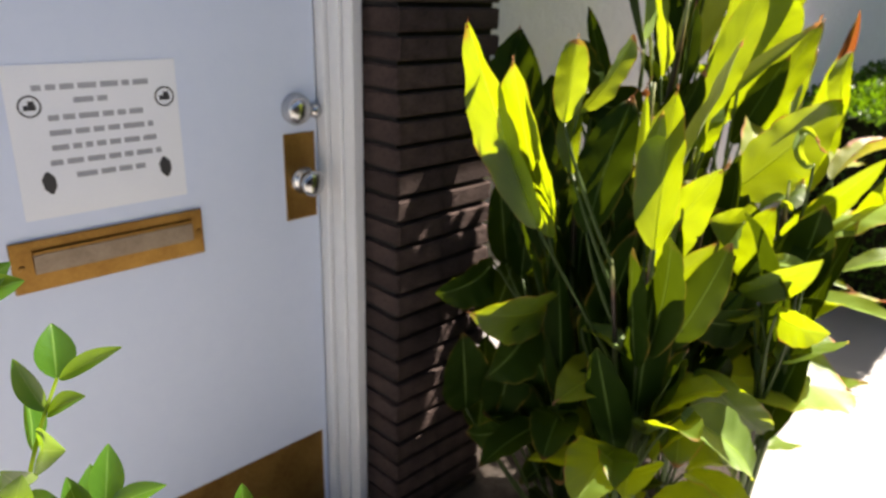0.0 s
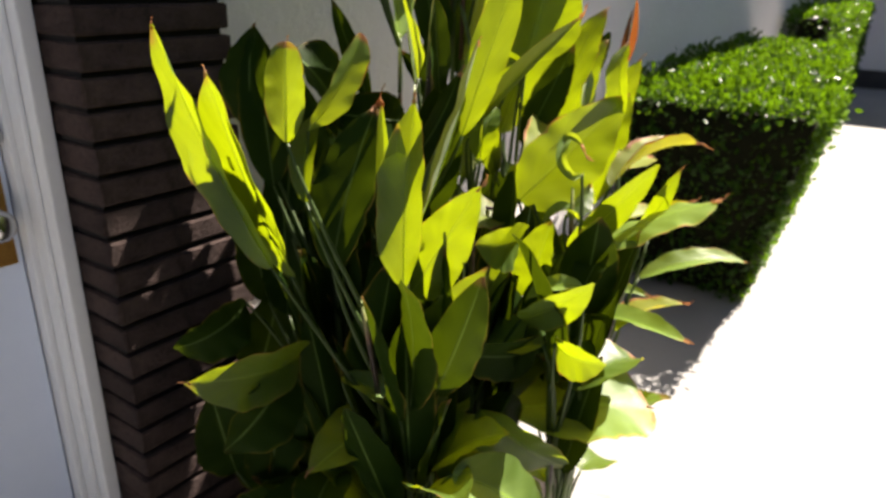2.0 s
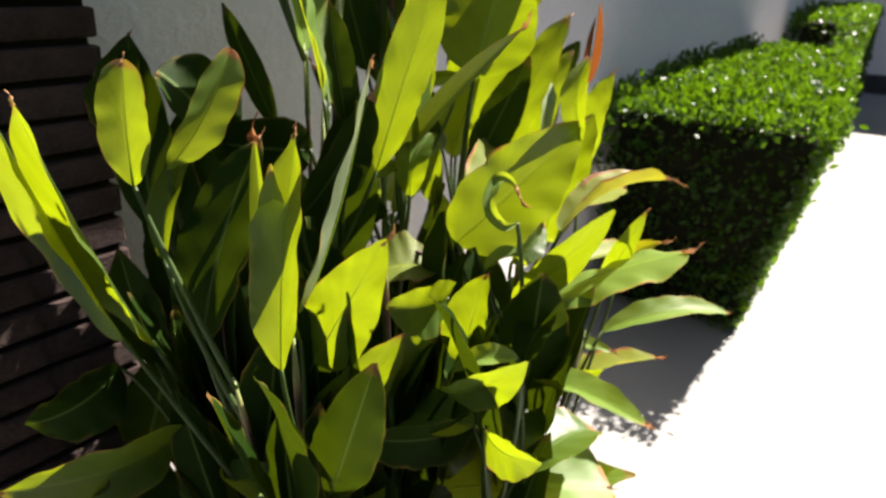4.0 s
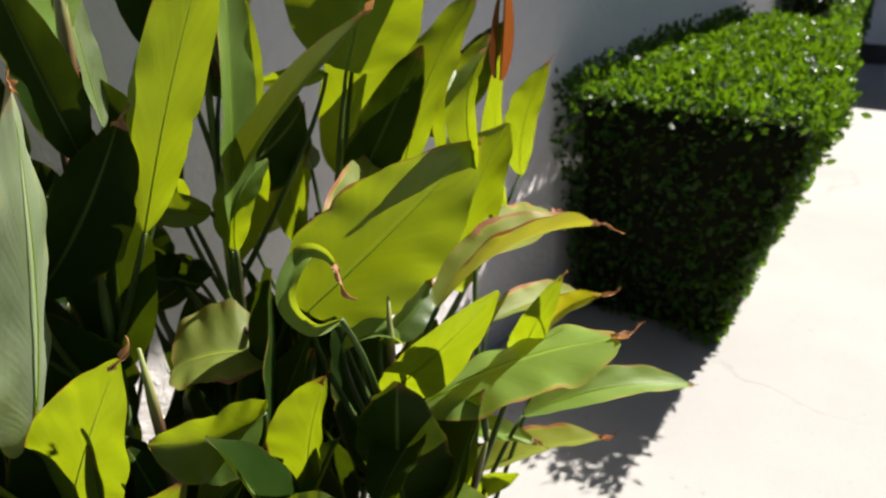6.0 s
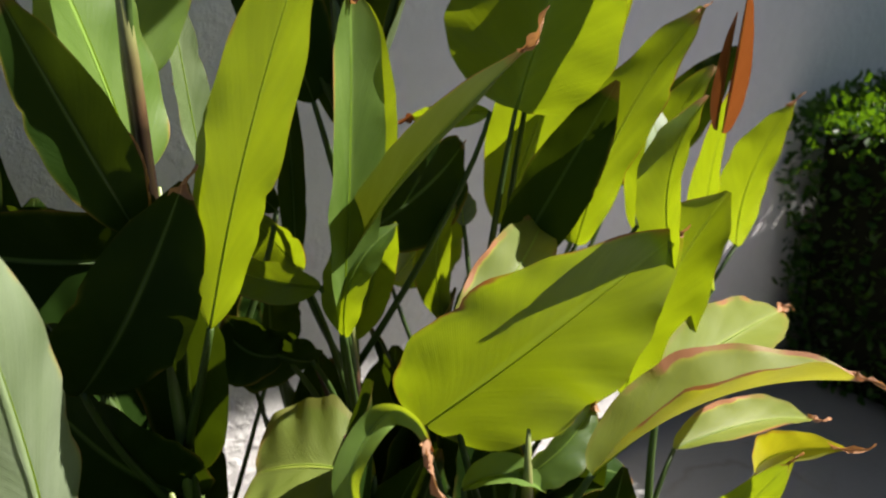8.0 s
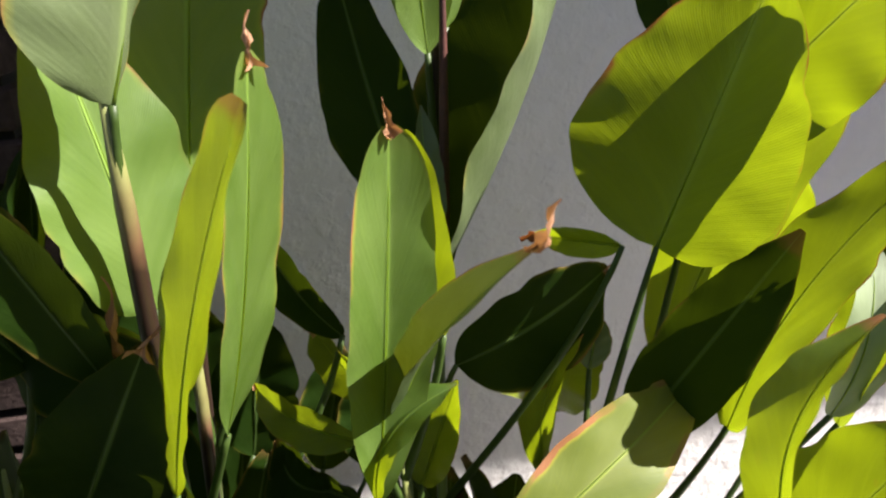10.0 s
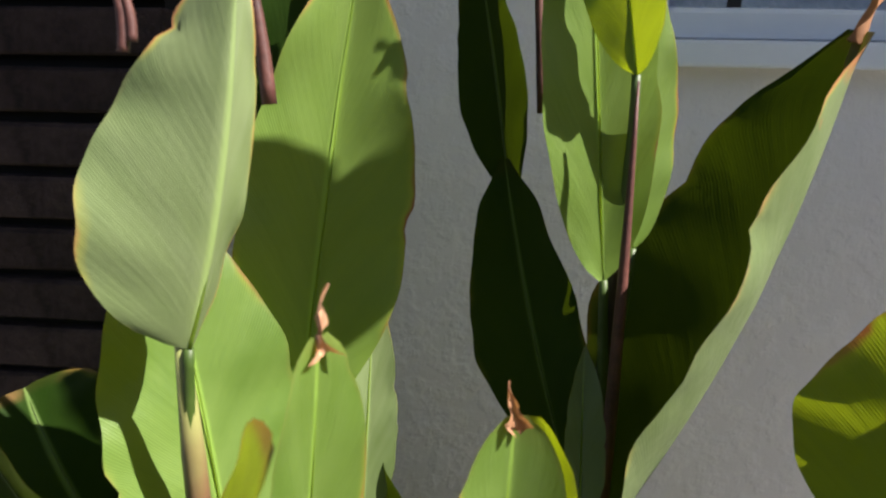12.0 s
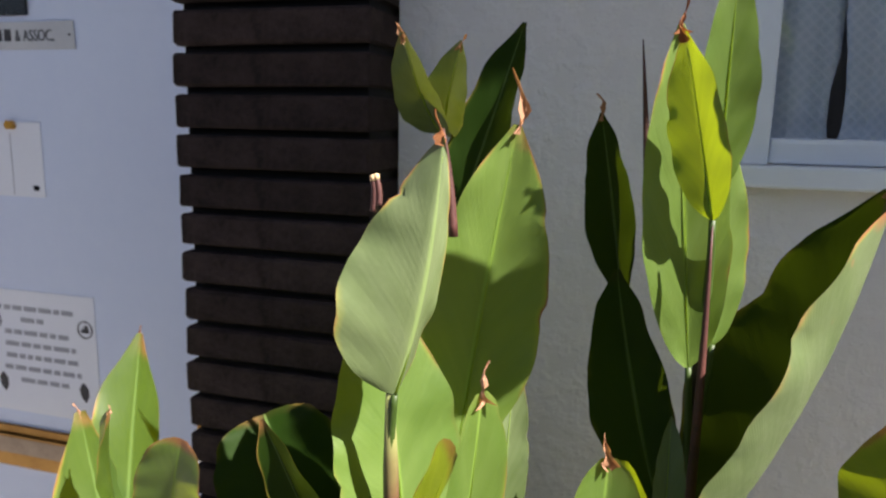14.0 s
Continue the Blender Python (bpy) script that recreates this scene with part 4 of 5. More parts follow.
LEAVES.append((0, (0.445, -0.350, 1.440), (0.449, -0.330, 1.623), 0.048, (0.32, -0.94, 0.10), dict(bend=0, fold=6, mat=MAT_SOFT)))
# one folded leaf in two halves: outer in a pale lit colour
LEAVES.append((0, (0.443, -0.360, 1.217), (0.582, -0.340, 1.588), 0.184, (-0.93, -0.11, 0.36), dict(bend=-0.014, fold=36, mat=MAT_BLUE, lop=(0.03, 1.0), dry=0.07)))
# its inner half, with the shade put into the dark blade colour
LEAVES.append((0, (0.443, -0.360, 1.217), (0.582, -0.340, 1.588), 0.184, (-0.93, -0.11, 0.36), dict(bend=-0.014, fold=36, lop=(1.0, 0.03))))
LEAVES.append((0, (0.409, -0.330, 1.259), (0.353, -0.300, 1.494), 0.094, (-0.46, -0.89, 0.00), dict(bend=0.01, fold=14)))
LEAVES.append((0, (0.358, -0.290, 1.467), (0.326, -0.270, 1.652), 0.059, (-0.48, -0.88, 0.01), dict(bend=0, fold=14, dry=0.02)))
LEAVES.append((0, (0.414, -0.415, 1.253), (0.413, -0.380, 1.377), 0.031, (0.30, -0.92, 0.26), dict(bend=0, fold=20, mat=MAT_BLUE)))
LEAVES.append((0, (0.449, -0.360, 1.094), (0.633, -0.330, 1.175), 0.129, (0.15, -0.99, 0.04), dict(bend=0.02, fold=14, dry=0.01)))
LEAVES.append((0, (0.598, -0.424, 1.239), (0.542, -0.330, 1.223), 0.032, (-0.85, -0.52, -0.03), dict(bend=0, fold=24, mat=MAT_LEAF_LIT, dry=0.02)))
LEAVES.append((1, (0.330, -0.468, 1.098), (0.242, -0.400, 1.131), 0.045, (-0.57, -0.81, 0.14), dict(bend=0.02, fold=14, mat=MAT_LEAF_LIT, dry=0.03)))
LEAVES.append((1, (0.351, -0.380, 1.078), (0.300, -0.360, 1.160), 0.063, (-0.66, -0.72, -0.23), dict(bend=0, fold=14, mat=MAT_LEAF_LIT, dry=0.02)))
LEAVES.append((0, (0.366, -0.340, 1.067), (0.393, -0.300, 1.301), 0.035, (-0.65, -0.73, 0.20), dict(bend=0, fold=14)))
LEAVES.append((1, (0.398, -0.406, 0.984), (0.418, -0.480, 1.154), 0.048, (-0.66, -0.71, -0.23), dict(bend=0, fold=22, mat=MAT_LEAF_LIT)))
LEAVES.append((1, (0.311, -0.400, 0.990), (0.259, -0.360, 1.034), 0.080, (-0.57, -0.82, 0.07), dict(bend=0.03, fold=14)))
LEAVES.append((0, (0.419, -0.300, 0.606), (0.428, -0.250, 0.882), 0.128, (-0.34, -0.92, 0.18), dict(bend=0, fold=12)))
LEAVES.append((0, (0.512, -0.300, 0.551), (0.559, -0.260, 0.849), 0.165, (-0.48, -0.85, 0.19), dict(bend=0, fold=12)))
LEAVES.append((0, (0.584, -0.280, 0.519), (0.664, -0.240, 0.768), 0.148, (-0.54, -0.78, 0.30), dict(bend=0, fold=12)))
LEAVES.append((1, (0.344, -0.483, 1.042), (0.364, -0.500, 1.386), 0.078, (0.30, -0.95, -0.07), dict(bend=0.006, fold=16, blunt=True, dry=0.02, mat=MAT_SOFT)))
LEAVES.append((1, (0.409, -0.470, 1.194), (0.376, -0.490, 1.380), 0.046, (-0.39, -0.91, -0.17), dict(bend=0.006, fold=12, blunt=True, mat=MAT_LEAF_LIT)))
LEAVES.append((1, (0.340, -0.496, 1.050), (0.417, -0.486, 1.153), 0.068, (-0.78, -0.15, 0.60), dict(fold=12, mat=MAT_LEAF_LIT)))
LEAVES.append((1, (0.377, -0.435, 1.093), (0.414, -0.675, 1.355), 0.042, (-0.97, 0.08, 0.21), dict(bend=0.02, fold=36, dry=0.03, mat=MAT_BLUE)))
LEAVES.append((1, (0.347, -0.400, 0.969), (0.256, -0.380, 1.051), 0.104, (-0.46, -0.83, -0.31), dict(bend=0.02, fold=14)))
STEMS = [((0.435, -0.345, 1.660), 0.0072), ((0.370, -0.460, 1.060), 0.0079)]
# the first is a live dark red stem, built like the dry stalks
DEAD = [((0.435, -0.372, 1.250), (0.434, -0.380, 1.555), 0.005), ((0.380, -0.290, 1.528), (0.363, -0.290, 1.722), 0.0042)]
canna((0.430, -0.360, 0.000), "tall canna with broad green leaves and brown edges", STEMS, LEAVES, DEAD, low=9, inner=14)

LEAVES = []
LEAVES.append((0, (0.625, -0.440, 1.241), (0.689, -0.470, 1.491), 0.201, (-0.83, -0.55, 0.14), dict(bend=0, fold=26, wave=0.5, mat=MAT_LEAF_LIT, full=True, dry=0.01)))
LEAVES.append((0, (0.594, -0.381, 1.078), (0.627, -0.330, 1.114), 0.040, (-0.22, -0.47, 0.86), dict(bend=0, fold=14, mat=MAT_BLUE)))
LEAVES.append((1, (0.584, -0.212, 0.932), (0.619, -0.330, 1.123), 0.120, (-0.52, -0.77, -0.38), dict(bend=0.02, fold=14, mat=MAT_LEAF_LIT)))
LEAVES.append((None, (0.772, -0.630, 1.227), (0.711, -0.670, 1.391), 0.019, (-0.58, -0.72, -0.39), dict(bend=0.005, fold=62, mat=MAT_DRY)))
LEAVES.append((None, (0.759, -0.630, 1.232), (0.697, -0.670, 1.365), 0.013, (-0.89, -0.11, -0.45), dict(bend=0.005, fold=60, mat=MAT_DRY)))
LEAVES.append((None, (0.715, -0.300, 1.389), (0.661, -0.280, 1.619), 0.073, (-0.34, -0.94, 0.00), dict(bend=0, fold=14)))
LEAVES.append((None, (0.761, -0.300, 1.427), (0.792, -0.280, 1.619), 0.064, (-0.42, -0.89, 0.16), dict(bend=0, fold=14, dry=0.01)))
LEAVES.append((None, (0.688, -0.600, 0.886), (0.754, -0.660, 1.167), 0.147, (-0.97, 0.06, 0.24), dict(fold=16, mat=MAT_LEAF_LIT)))
LEAVES.append((0, (0.534, -0.420, 0.964), (0.596, -0.360, 1.116), 0.066, (-0.91, -0.08, 0.40), dict(fold=12, dry=0.01, mat=MAT_LEAF_LIT)))
LEAVES.append((1, (0.726, -0.314, 1.027), (0.840, -0.460, 1.501), 0.160, (-0.97, -0.07, 0.21), dict(fold=14, mat=MAT_LEAF_LIT)))
LEAVES.append((1, (0.686, -0.500, 1.067), (0.820, -0.553, 1.357), 0.114, (-0.90, 0.10, 0.43), dict(fold=12, dry=0.012, mat=MAT_LEAF_LIT)))
LEAVES.append((1, (0.785, -0.520, 1.076), (0.834, -0.473, 1.240), 0.058, (-0.16, -0.94, 0.32), dict(fold=14, mat=MAT_WAX)))
LEAVES.append((1, (0.818, -0.500, 1.046), (0.908, -0.524, 1.278), 0.084, (-0.91, 0.16, 0.37), dict(fold=14, mat=MAT_LEAF_LIT)))
LEAVES.append((1, (0.906, -0.575, 0.964), (0.799, -0.620, 1.277), 0.048, (-0.94, 0.16, -0.30), dict(fold=20, mat=MAT_LEAF_LIT)))
LEAVES.append((1, (1.010, -0.543, 0.998), (1.046, -0.574, 1.220), 0.083, (-0.96, 0.19, 0.18), dict(fold=16, dry=0.02, mat=MAT_LEAF_LIT)))
LEAVES.append((1, (0.952, -0.351, 1.064), (1.049, -0.470, 1.287), 0.093, (-0.84, -0.54, 0.08), dict(fold=14)))
LEAVES.append((1, (0.732, -0.450, 1.041), (0.871, -0.392, 1.249), 0.076, (-0.84, 0.10, 0.53), dict(fold=14, mat=MAT_LEAF_LIT)))
# two leaves turned to the sun, added to shade the broad blades below
LEAVES.append((1, (0.690, -0.420, 1.345), (0.765, -0.550, 1.525), 0.135, (0.64, -0.21, 0.73), dict(bend=0.01, fold=8, full=True, mat=MAT_LEAF_LIT)))
LEAVES.append((1, (0.775, -0.300, 1.090), (0.812, -0.395, 1.290), 0.110, (0.64, -0.21, 0.73), dict(fold=12, mat=MAT_LEAF_LIT)))
# dark leaf put where the lower half of a broad leaf is shaded
LEAVES.append((0, (0.611, -0.450, 1.030), (0.714, -0.520, 1.277), 0.090, (-0.76, -0.64, 0.13), dict(bend=0.005, fold=10)))
# unseen leaf above the view, added to shade a leaf of the first canna
LEAVES.append((None, (0.615, -0.468, 1.775), (0.495, -0.494, 1.875), 0.074, (0.64, -0.21, 0.73), dict(fold=10, mat=MAT_LEAF_LIT)))
STEMS = [((0.560, -0.460, 1.020), 0.0086), ((0.660, -0.380, 0.950), 0.0079)]
# the first stands in for a dark red stem behind the broad leaf
DEAD = [((0.759, -0.280, 1.188), (0.735, -0.280, 1.550), 0.0065), ((0.308, -0.553, 0.956), (0.370, -0.356, 0.933), 0.004)]
canna((0.600, -0.440, 0.000), "canna with broad backlit yellow-green leaves", STEMS, LEAVES, DEAD, low=8, inner=12)

LEAVES = []
LEAVES.append((0, (0.385, -0.575, 0.962), (0.562, -0.728, 1.186), 0.222, (-0.48, -0.85, -0.20), dict(bend=0.006, fold=5, full=True, dry=0.01, wave=0.5, mat=MAT_LEAF_LIT)))
LEAVES.append((0, (0.428, -0.562, 1.012), (0.670, -0.455, 1.094), 0.090, (0.05, -0.68, 0.73), dict(fold=10, dry=0.03, mat=MAT_AGED)))
LEAVES.append((0, (0.405, -0.778, 1.026), (0.599, -0.889, 1.095), 0.071, (-0.12, 0.36, 0.92), dict(bend=0.03, fold=40, dry=0.03, mat=MAT_AGED)))
LEAVES.append((1, (0.570, -0.726, 1.021), (0.891, -0.684, 0.980), 0.083, (0.16, -0.35, 0.92), dict(bend=0.01, fold=22, dry=0.03, mat=MAT_AGED)))
LEAVES.append((1, (0.699, -0.675, 0.843), (0.958, -0.728, 0.802), 0.065, (0.12, -0.19, 0.97), dict(bend=0.02, fold=30, dry=0.04, mat=MAT_AGED)))
LEAVES.append((1, (0.568, -0.805, 0.879), (0.516, -0.883, 1.056), 0.044, (-0.96, -0.03, -0.29), dict(fold=14, dry=0.01, mat=MAT_LEAF_LIT)))
LEAVES.append((1, (0.793, -0.740, 0.790), (0.759, -0.840, 0.918), 0.053, (-0.63, 0.68, 0.36), dict(fold=20, dry=0.03, mat=MAT_AGED)))
LEAVES.append((0, (0.392, -0.749, 0.875), (0.507, -0.966, 1.003), 0.144, (-0.22, 0.40, 0.89), dict(bend=0.02, fold=-12, dry=0.035, blunt=True, mat=MAT_SOFT)))
LEAVES.append((1, (0.623, -0.786, 0.746), (0.825, -0.984, 0.771), 0.067, (-0.25, -0.13, 0.96), dict(bend=0.035, fold=20, dry=0.012, mat=MAT_SOFT)))
LEAVES.append((0, (0.408, -0.694, 0.868), (0.360, -0.887, 1.098), 0.066, (-0.91, -0.21, -0.37), dict(bend=0.015, fold=22, mat=MAT_LEAF_LIT)))
LEAVES.append((0, (0.384, -0.640, 0.925), (0.447, -0.692, 0.922), 0.035, (-0.16, -0.25, 0.96), dict(fold=34, mat=MAT_SOFT)))
LEAVES.append((0, (0.423, -0.673, 0.936), (0.530, -0.674, 0.984), 0.054, (-0.12, -0.97, 0.23), dict(bend=0.015, fold=24, dry=0.02, mat=MAT_LEAF_LIT)))
LEAVES.append((None, (0.559, -0.728, 1.150), (0.620, -0.700, 1.297), 0.056, (-0.92, 0.21, 0.34), dict(fold=22, mat=MAT_LEAF_LIT)))
LEAVES.append((0, (0.572, -0.624, 0.664), (0.623, -0.816, 0.705), 0.053, (-0.35, 0.11, 0.93), dict(bend=0.03, fold=24, dry=0.02, mat=MAT_SOFT)))
LEAVES.append((1, (0.618, -0.667, 0.554), (0.777, -0.865, 0.642), 0.095, (-0.13, 0.32, 0.94), dict(bend=0.02, fold=24, dry=0.03, mat=MAT_AGED)))
LEAVES.append((1, (0.596, -0.648, 0.595), (0.551, -0.823, 0.701), 0.059, (-0.93, 0.02, -0.36), dict(bend=0.02, fold=20, mat=MAT_LEAF_LIT)))
LEAVES.append((0, (0.444, -0.697, 0.694), (0.322, -0.999, 0.767), 0.075, (-0.03, 0.25, 0.97), dict(bend=0.02, fold=22, dry=0.02, mat=MAT_SOFT)))
LEAVES.append((0, (0.323, -0.656, 0.640), (0.357, -0.797, 0.601), 0.116, (-0.06, -0.28, 0.96), dict(bend=0.02, fold=14, dry=0.02, mat=MAT_AGED)))
LEAVES.append((1, (0.593, -0.696, 0.493), (0.424, -0.542, 0.447), 0.122, (-0.29, -0.04, 0.96), dict(bend=0.03, fold=16, mat=MAT_SOFT)))
LEAVES.append((0, (0.234, -0.787, 1.087), (0.237, -0.786, 1.137), 0.020, (-0.85, -0.45, 0.25), dict(fold=30, mat=MAT_SOFT, dry=0.03, way=((0.204, -0.782, 1.091), (0.190, -0.769, 1.112), (0.196, -0.761, 1.134), (0.222, -0.758, 1.156), (0.235, -0.770, 1.152)))))
STEMS = [((0.430, -0.680, 1.000), 0.0086), ((0.500, -0.800, 0.800), 0.0079)]
DEAD = []
canna((0.420, -0.720, 0.000), "low canna with drooping leaves and dried tips", STEMS, LEAVES, DEAD, low=6, inner=10)

LEAVES = []
LEAVES.append((1, (0.321, -0.573, 0.928), (0.232, -0.487, 0.920), 0.137, (-0.26, -0.17, 0.95), dict(bend=0.02, fold=16, blunt=True, mat=MAT_AGED)))
LEAVES.append((1, (0.223, -0.671, 0.934), (0.098, -0.646, 0.960), 0.105, (-0.23, -0.96, -0.14), dict(bend=0.02, fold=14, mat=MAT_LEAF_LIT)))
LEAVES.append((1, (0.276, -0.673, 0.789), (0.282, -0.710, 0.967), 0.091, (-1.00, 0.04, 0.04), dict(bend=0.012, fold=30, dry=0.008, mat=MAT_LEAF_LIT)))
LEAVES.append((0, (0.173, -0.600, 0.741), (0.221, -0.660, 0.915), 0.052, (-0.96, -0.15, 0.21), dict(bend=0.015, fold=20, mat=MAT_LEAF_LIT)))
LEAVES.append((0, (0.175, -0.710, 0.789), (0.144, -0.869, 0.921), 0.079, (-0.85, -0.22, -0.47), dict(bend=0.015, fold=18, mat=MAT_LEAF_LIT)))
LEAVES.append((1, (0.218, -0.645, 0.531), (0.462, -0.903, 0.509), 0.258, (-0.14, -0.21, 0.97), dict(bend=0.02, fold=10, dry=0.015, blunt=True, mat=MAT_SOFT)))
LEAVES.append((0, (0.050, -0.700, 0.638), (0.244, -0.800, 0.434), 0.147, (-0.74, -0.48, -0.47), dict(bend=0.02, fold=14, mat=MAT_LEAF_LIT)))
STEMS = [((0.120, -0.620, 1.050), 0.0086), ((0.240, -0.580, 0.800), 0.0079)]
DEAD = []
canna((0.180, -0.600, 0.000), "canna with upright and arching leaves", STEMS, LEAVES, DEAD, low=7, inner=16)

LEAVES = []
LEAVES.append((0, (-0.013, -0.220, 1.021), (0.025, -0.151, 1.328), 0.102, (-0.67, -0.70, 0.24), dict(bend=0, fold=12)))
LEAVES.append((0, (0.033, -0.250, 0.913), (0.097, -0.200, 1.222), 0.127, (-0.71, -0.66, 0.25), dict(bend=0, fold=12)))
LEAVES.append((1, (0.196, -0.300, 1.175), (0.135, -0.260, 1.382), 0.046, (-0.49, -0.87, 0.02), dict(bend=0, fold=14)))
# eight dark leaves added near the wall to keep sun off the pilaster
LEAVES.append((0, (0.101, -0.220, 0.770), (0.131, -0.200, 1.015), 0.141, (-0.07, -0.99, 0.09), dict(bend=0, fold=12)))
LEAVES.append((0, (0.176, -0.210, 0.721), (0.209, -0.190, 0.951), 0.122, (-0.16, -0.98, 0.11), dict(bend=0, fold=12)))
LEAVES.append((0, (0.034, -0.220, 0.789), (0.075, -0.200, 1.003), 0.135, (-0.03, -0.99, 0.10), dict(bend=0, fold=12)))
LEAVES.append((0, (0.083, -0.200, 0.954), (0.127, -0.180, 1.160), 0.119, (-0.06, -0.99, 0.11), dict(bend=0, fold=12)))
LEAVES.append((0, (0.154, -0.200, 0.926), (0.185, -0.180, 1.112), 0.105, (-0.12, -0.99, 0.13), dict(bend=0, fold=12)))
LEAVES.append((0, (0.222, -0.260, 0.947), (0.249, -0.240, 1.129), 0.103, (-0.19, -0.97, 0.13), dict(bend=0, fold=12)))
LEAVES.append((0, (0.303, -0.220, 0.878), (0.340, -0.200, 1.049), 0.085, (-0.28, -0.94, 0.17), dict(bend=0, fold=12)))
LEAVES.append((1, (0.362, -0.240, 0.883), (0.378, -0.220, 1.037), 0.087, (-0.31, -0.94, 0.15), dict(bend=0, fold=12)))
LEAVES.append((1, (0.060, -0.518, 0.829), (0.074, -0.667, 1.079), 0.118, (-0.95, -0.30, -0.13), dict(bend=0.008, fold=10, full=True, dry=0.025, mat=MAT_LEAF_LIT)))
LEAVES.append((1, (0.071, -0.496, 0.674), (0.119, -0.666, 0.910), 0.092, (-0.88, -0.45, -0.14), dict(bend=0.02, fold=14, mat=MAT_LEAF_LIT)))
LEAVES.append((1, (0.039, -0.528, 0.936), (0.030, -0.683, 1.331), 0.108, (0.60, -0.75, -0.28), dict(bend=0.012, fold=-16, full=True, dry=0.01, mat=MAT_WAX)))
LEAVES.append((1, (0.056, -0.497, 0.975), (-0.063, -0.592, 1.202), 0.058, (-0.74, -0.38, -0.55), dict(fold=20, mat=MAT_LEAF_LIT)))
LEAVES.append((0, (-0.099, -0.420, 1.172), (-0.034, -0.491, 1.336), 0.078, (-0.04, -0.92, -0.38), dict(bend=0.015, fold=12, blunt=True, mat=MAT_SOFT)))
LEAVES.append((0, (0.005, -0.159, 1.129), (0.034, -0.142, 1.324), 0.115, (-0.92, -0.34, 0.17), dict(fold=12, dry=0.02)))
LEAVES.append((0, (-0.148, -0.410, 0.912), (-0.266, -0.378, 1.285), 0.138, (-0.95, 0.08, -0.31), dict(bend=0.012, fold=14, dry=0.012, mat=MAT_LEAF_LIT)))
LEAVES.append((1, (0.011, -0.522, 0.475), (0.153, -0.679, 0.420), 0.197, (0.01, -0.32, 0.95), dict(bend=0.03, fold=14, mat=MAT_SOFT)))
LEAVES.append((1, (0.010, -0.516, 0.557), (-0.249, -0.534, 0.600), 0.126, (0.18, -0.28, 0.94), dict(bend=0.03, fold=14, dry=0.01, mat=MAT_SOFT)))
LEAVES.append((0, (-0.003, -0.346, 0.554), (-0.042, -0.437, 0.731), 0.057, (-0.97, -0.06, -0.25), dict(fold=14, mat=MAT_LEAF_LIT)))
LEAVES.append((1, (0.059, -0.474, 0.221), (0.209, -0.530, 0.156), 0.085, (-0.40, -0.91, -0.13), dict(bend=0.02, fold=16, dry=0.01, mat=MAT_LEAF_LIT)))
LEAVES.append((0, (-0.117, -0.400, 0.742), (-0.387, -0.407, 0.805), 0.129, (-0.03, -0.97, -0.25), dict(bend=0.03, fold=14, dry=0.012, mat=MAT_LEAF_LIT)))
LEAVES.append((0, (-0.153, -0.377, 0.720), (-0.325, -0.399, 0.630), 0.155, (0.06, -0.99, 0.15), dict(bend=0.03, fold=14)))
LEAVES.append((0, (-0.106, -0.216, 0.788), (-0.252, -0.168, 0.729), 0.131, (-0.23, -0.95, -0.19), dict(bend=0.03, fold=14)))
LEAVES.append((0, (-0.092, -0.313, 0.383), (-0.180, -0.221, 0.334), 0.112, (-0.68, -0.72, -0.13), dict(bend=0.03, fold=14)))
LEAVES.append((0, (0.044, -0.360, 1.157), (-0.041, -0.330, 1.294), 0.149, (0.31, -0.87, 0.38), dict(bend=0.02, fold=16, blunt=True)))
# more random leaves added by the wall as shade for the pilaster, dark coloured
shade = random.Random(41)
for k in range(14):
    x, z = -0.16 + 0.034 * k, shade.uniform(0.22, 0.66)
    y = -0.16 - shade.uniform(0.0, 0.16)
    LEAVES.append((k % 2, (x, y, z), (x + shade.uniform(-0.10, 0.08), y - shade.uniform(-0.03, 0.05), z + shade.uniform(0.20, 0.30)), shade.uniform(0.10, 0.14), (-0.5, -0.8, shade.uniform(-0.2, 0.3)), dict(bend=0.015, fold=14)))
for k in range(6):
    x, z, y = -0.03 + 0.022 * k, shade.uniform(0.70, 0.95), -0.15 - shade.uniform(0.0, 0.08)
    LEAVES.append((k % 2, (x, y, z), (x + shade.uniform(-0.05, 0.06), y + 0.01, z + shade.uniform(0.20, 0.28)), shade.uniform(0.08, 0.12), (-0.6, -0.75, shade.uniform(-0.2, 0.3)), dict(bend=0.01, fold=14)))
STEMS = [((0.000, -0.360, 1.050), 0.0086), ((0.050, -0.440, 0.900), 0.0079)]
DEAD = []
canna((-0.020, -0.420, 0.000), "canna leaning out beside the brick pilaster", STEMS, LEAVES, DEAD, low=22, inner=20)

LEAVES = []
LEAVES.append((0, (0.180, -0.759, 0.745), (0.221, -0.492, 0.606), 0.136, (-0.30, 0.48, 0.83), dict(bend=0.03, fold=14, mat=MAT_SOFT)))
LEAVES.append((0, (0.203, -0.821, 0.883), (0.174, -0.716, 0.829), 0.045, (-0.50, 0.28, 0.82), dict(bend=0.02, fold=18, mat=MAT_SOFT)))
LEAVES.append((1, (0.272, -0.794, 0.835), (0.357, -0.801, 0.904), 0.075, (-0.59, 0.26, 0.76), dict(bend=0.01, fold=16)))
LEAVES.append((0, (0.144, -0.804, 0.778), (0.117, -0.918, 0.785), 0.087, (-0.96, 0.21, -0.17), dict(bend=0.02, fold=14, mat=MAT_LEAF_LIT)))
LEAVES.append((0, (0.279, -0.712, 0.691), (0.026, -0.646, 0.759), 0.116, (-0.31, -0.91, -0.26), dict(bend=0.03, fold=14)))
STEMS = [((0.220, -0.780, 0.500), 0.0086), ((0.320, -0.800, 0.500), 0.0086)]
DEAD = []
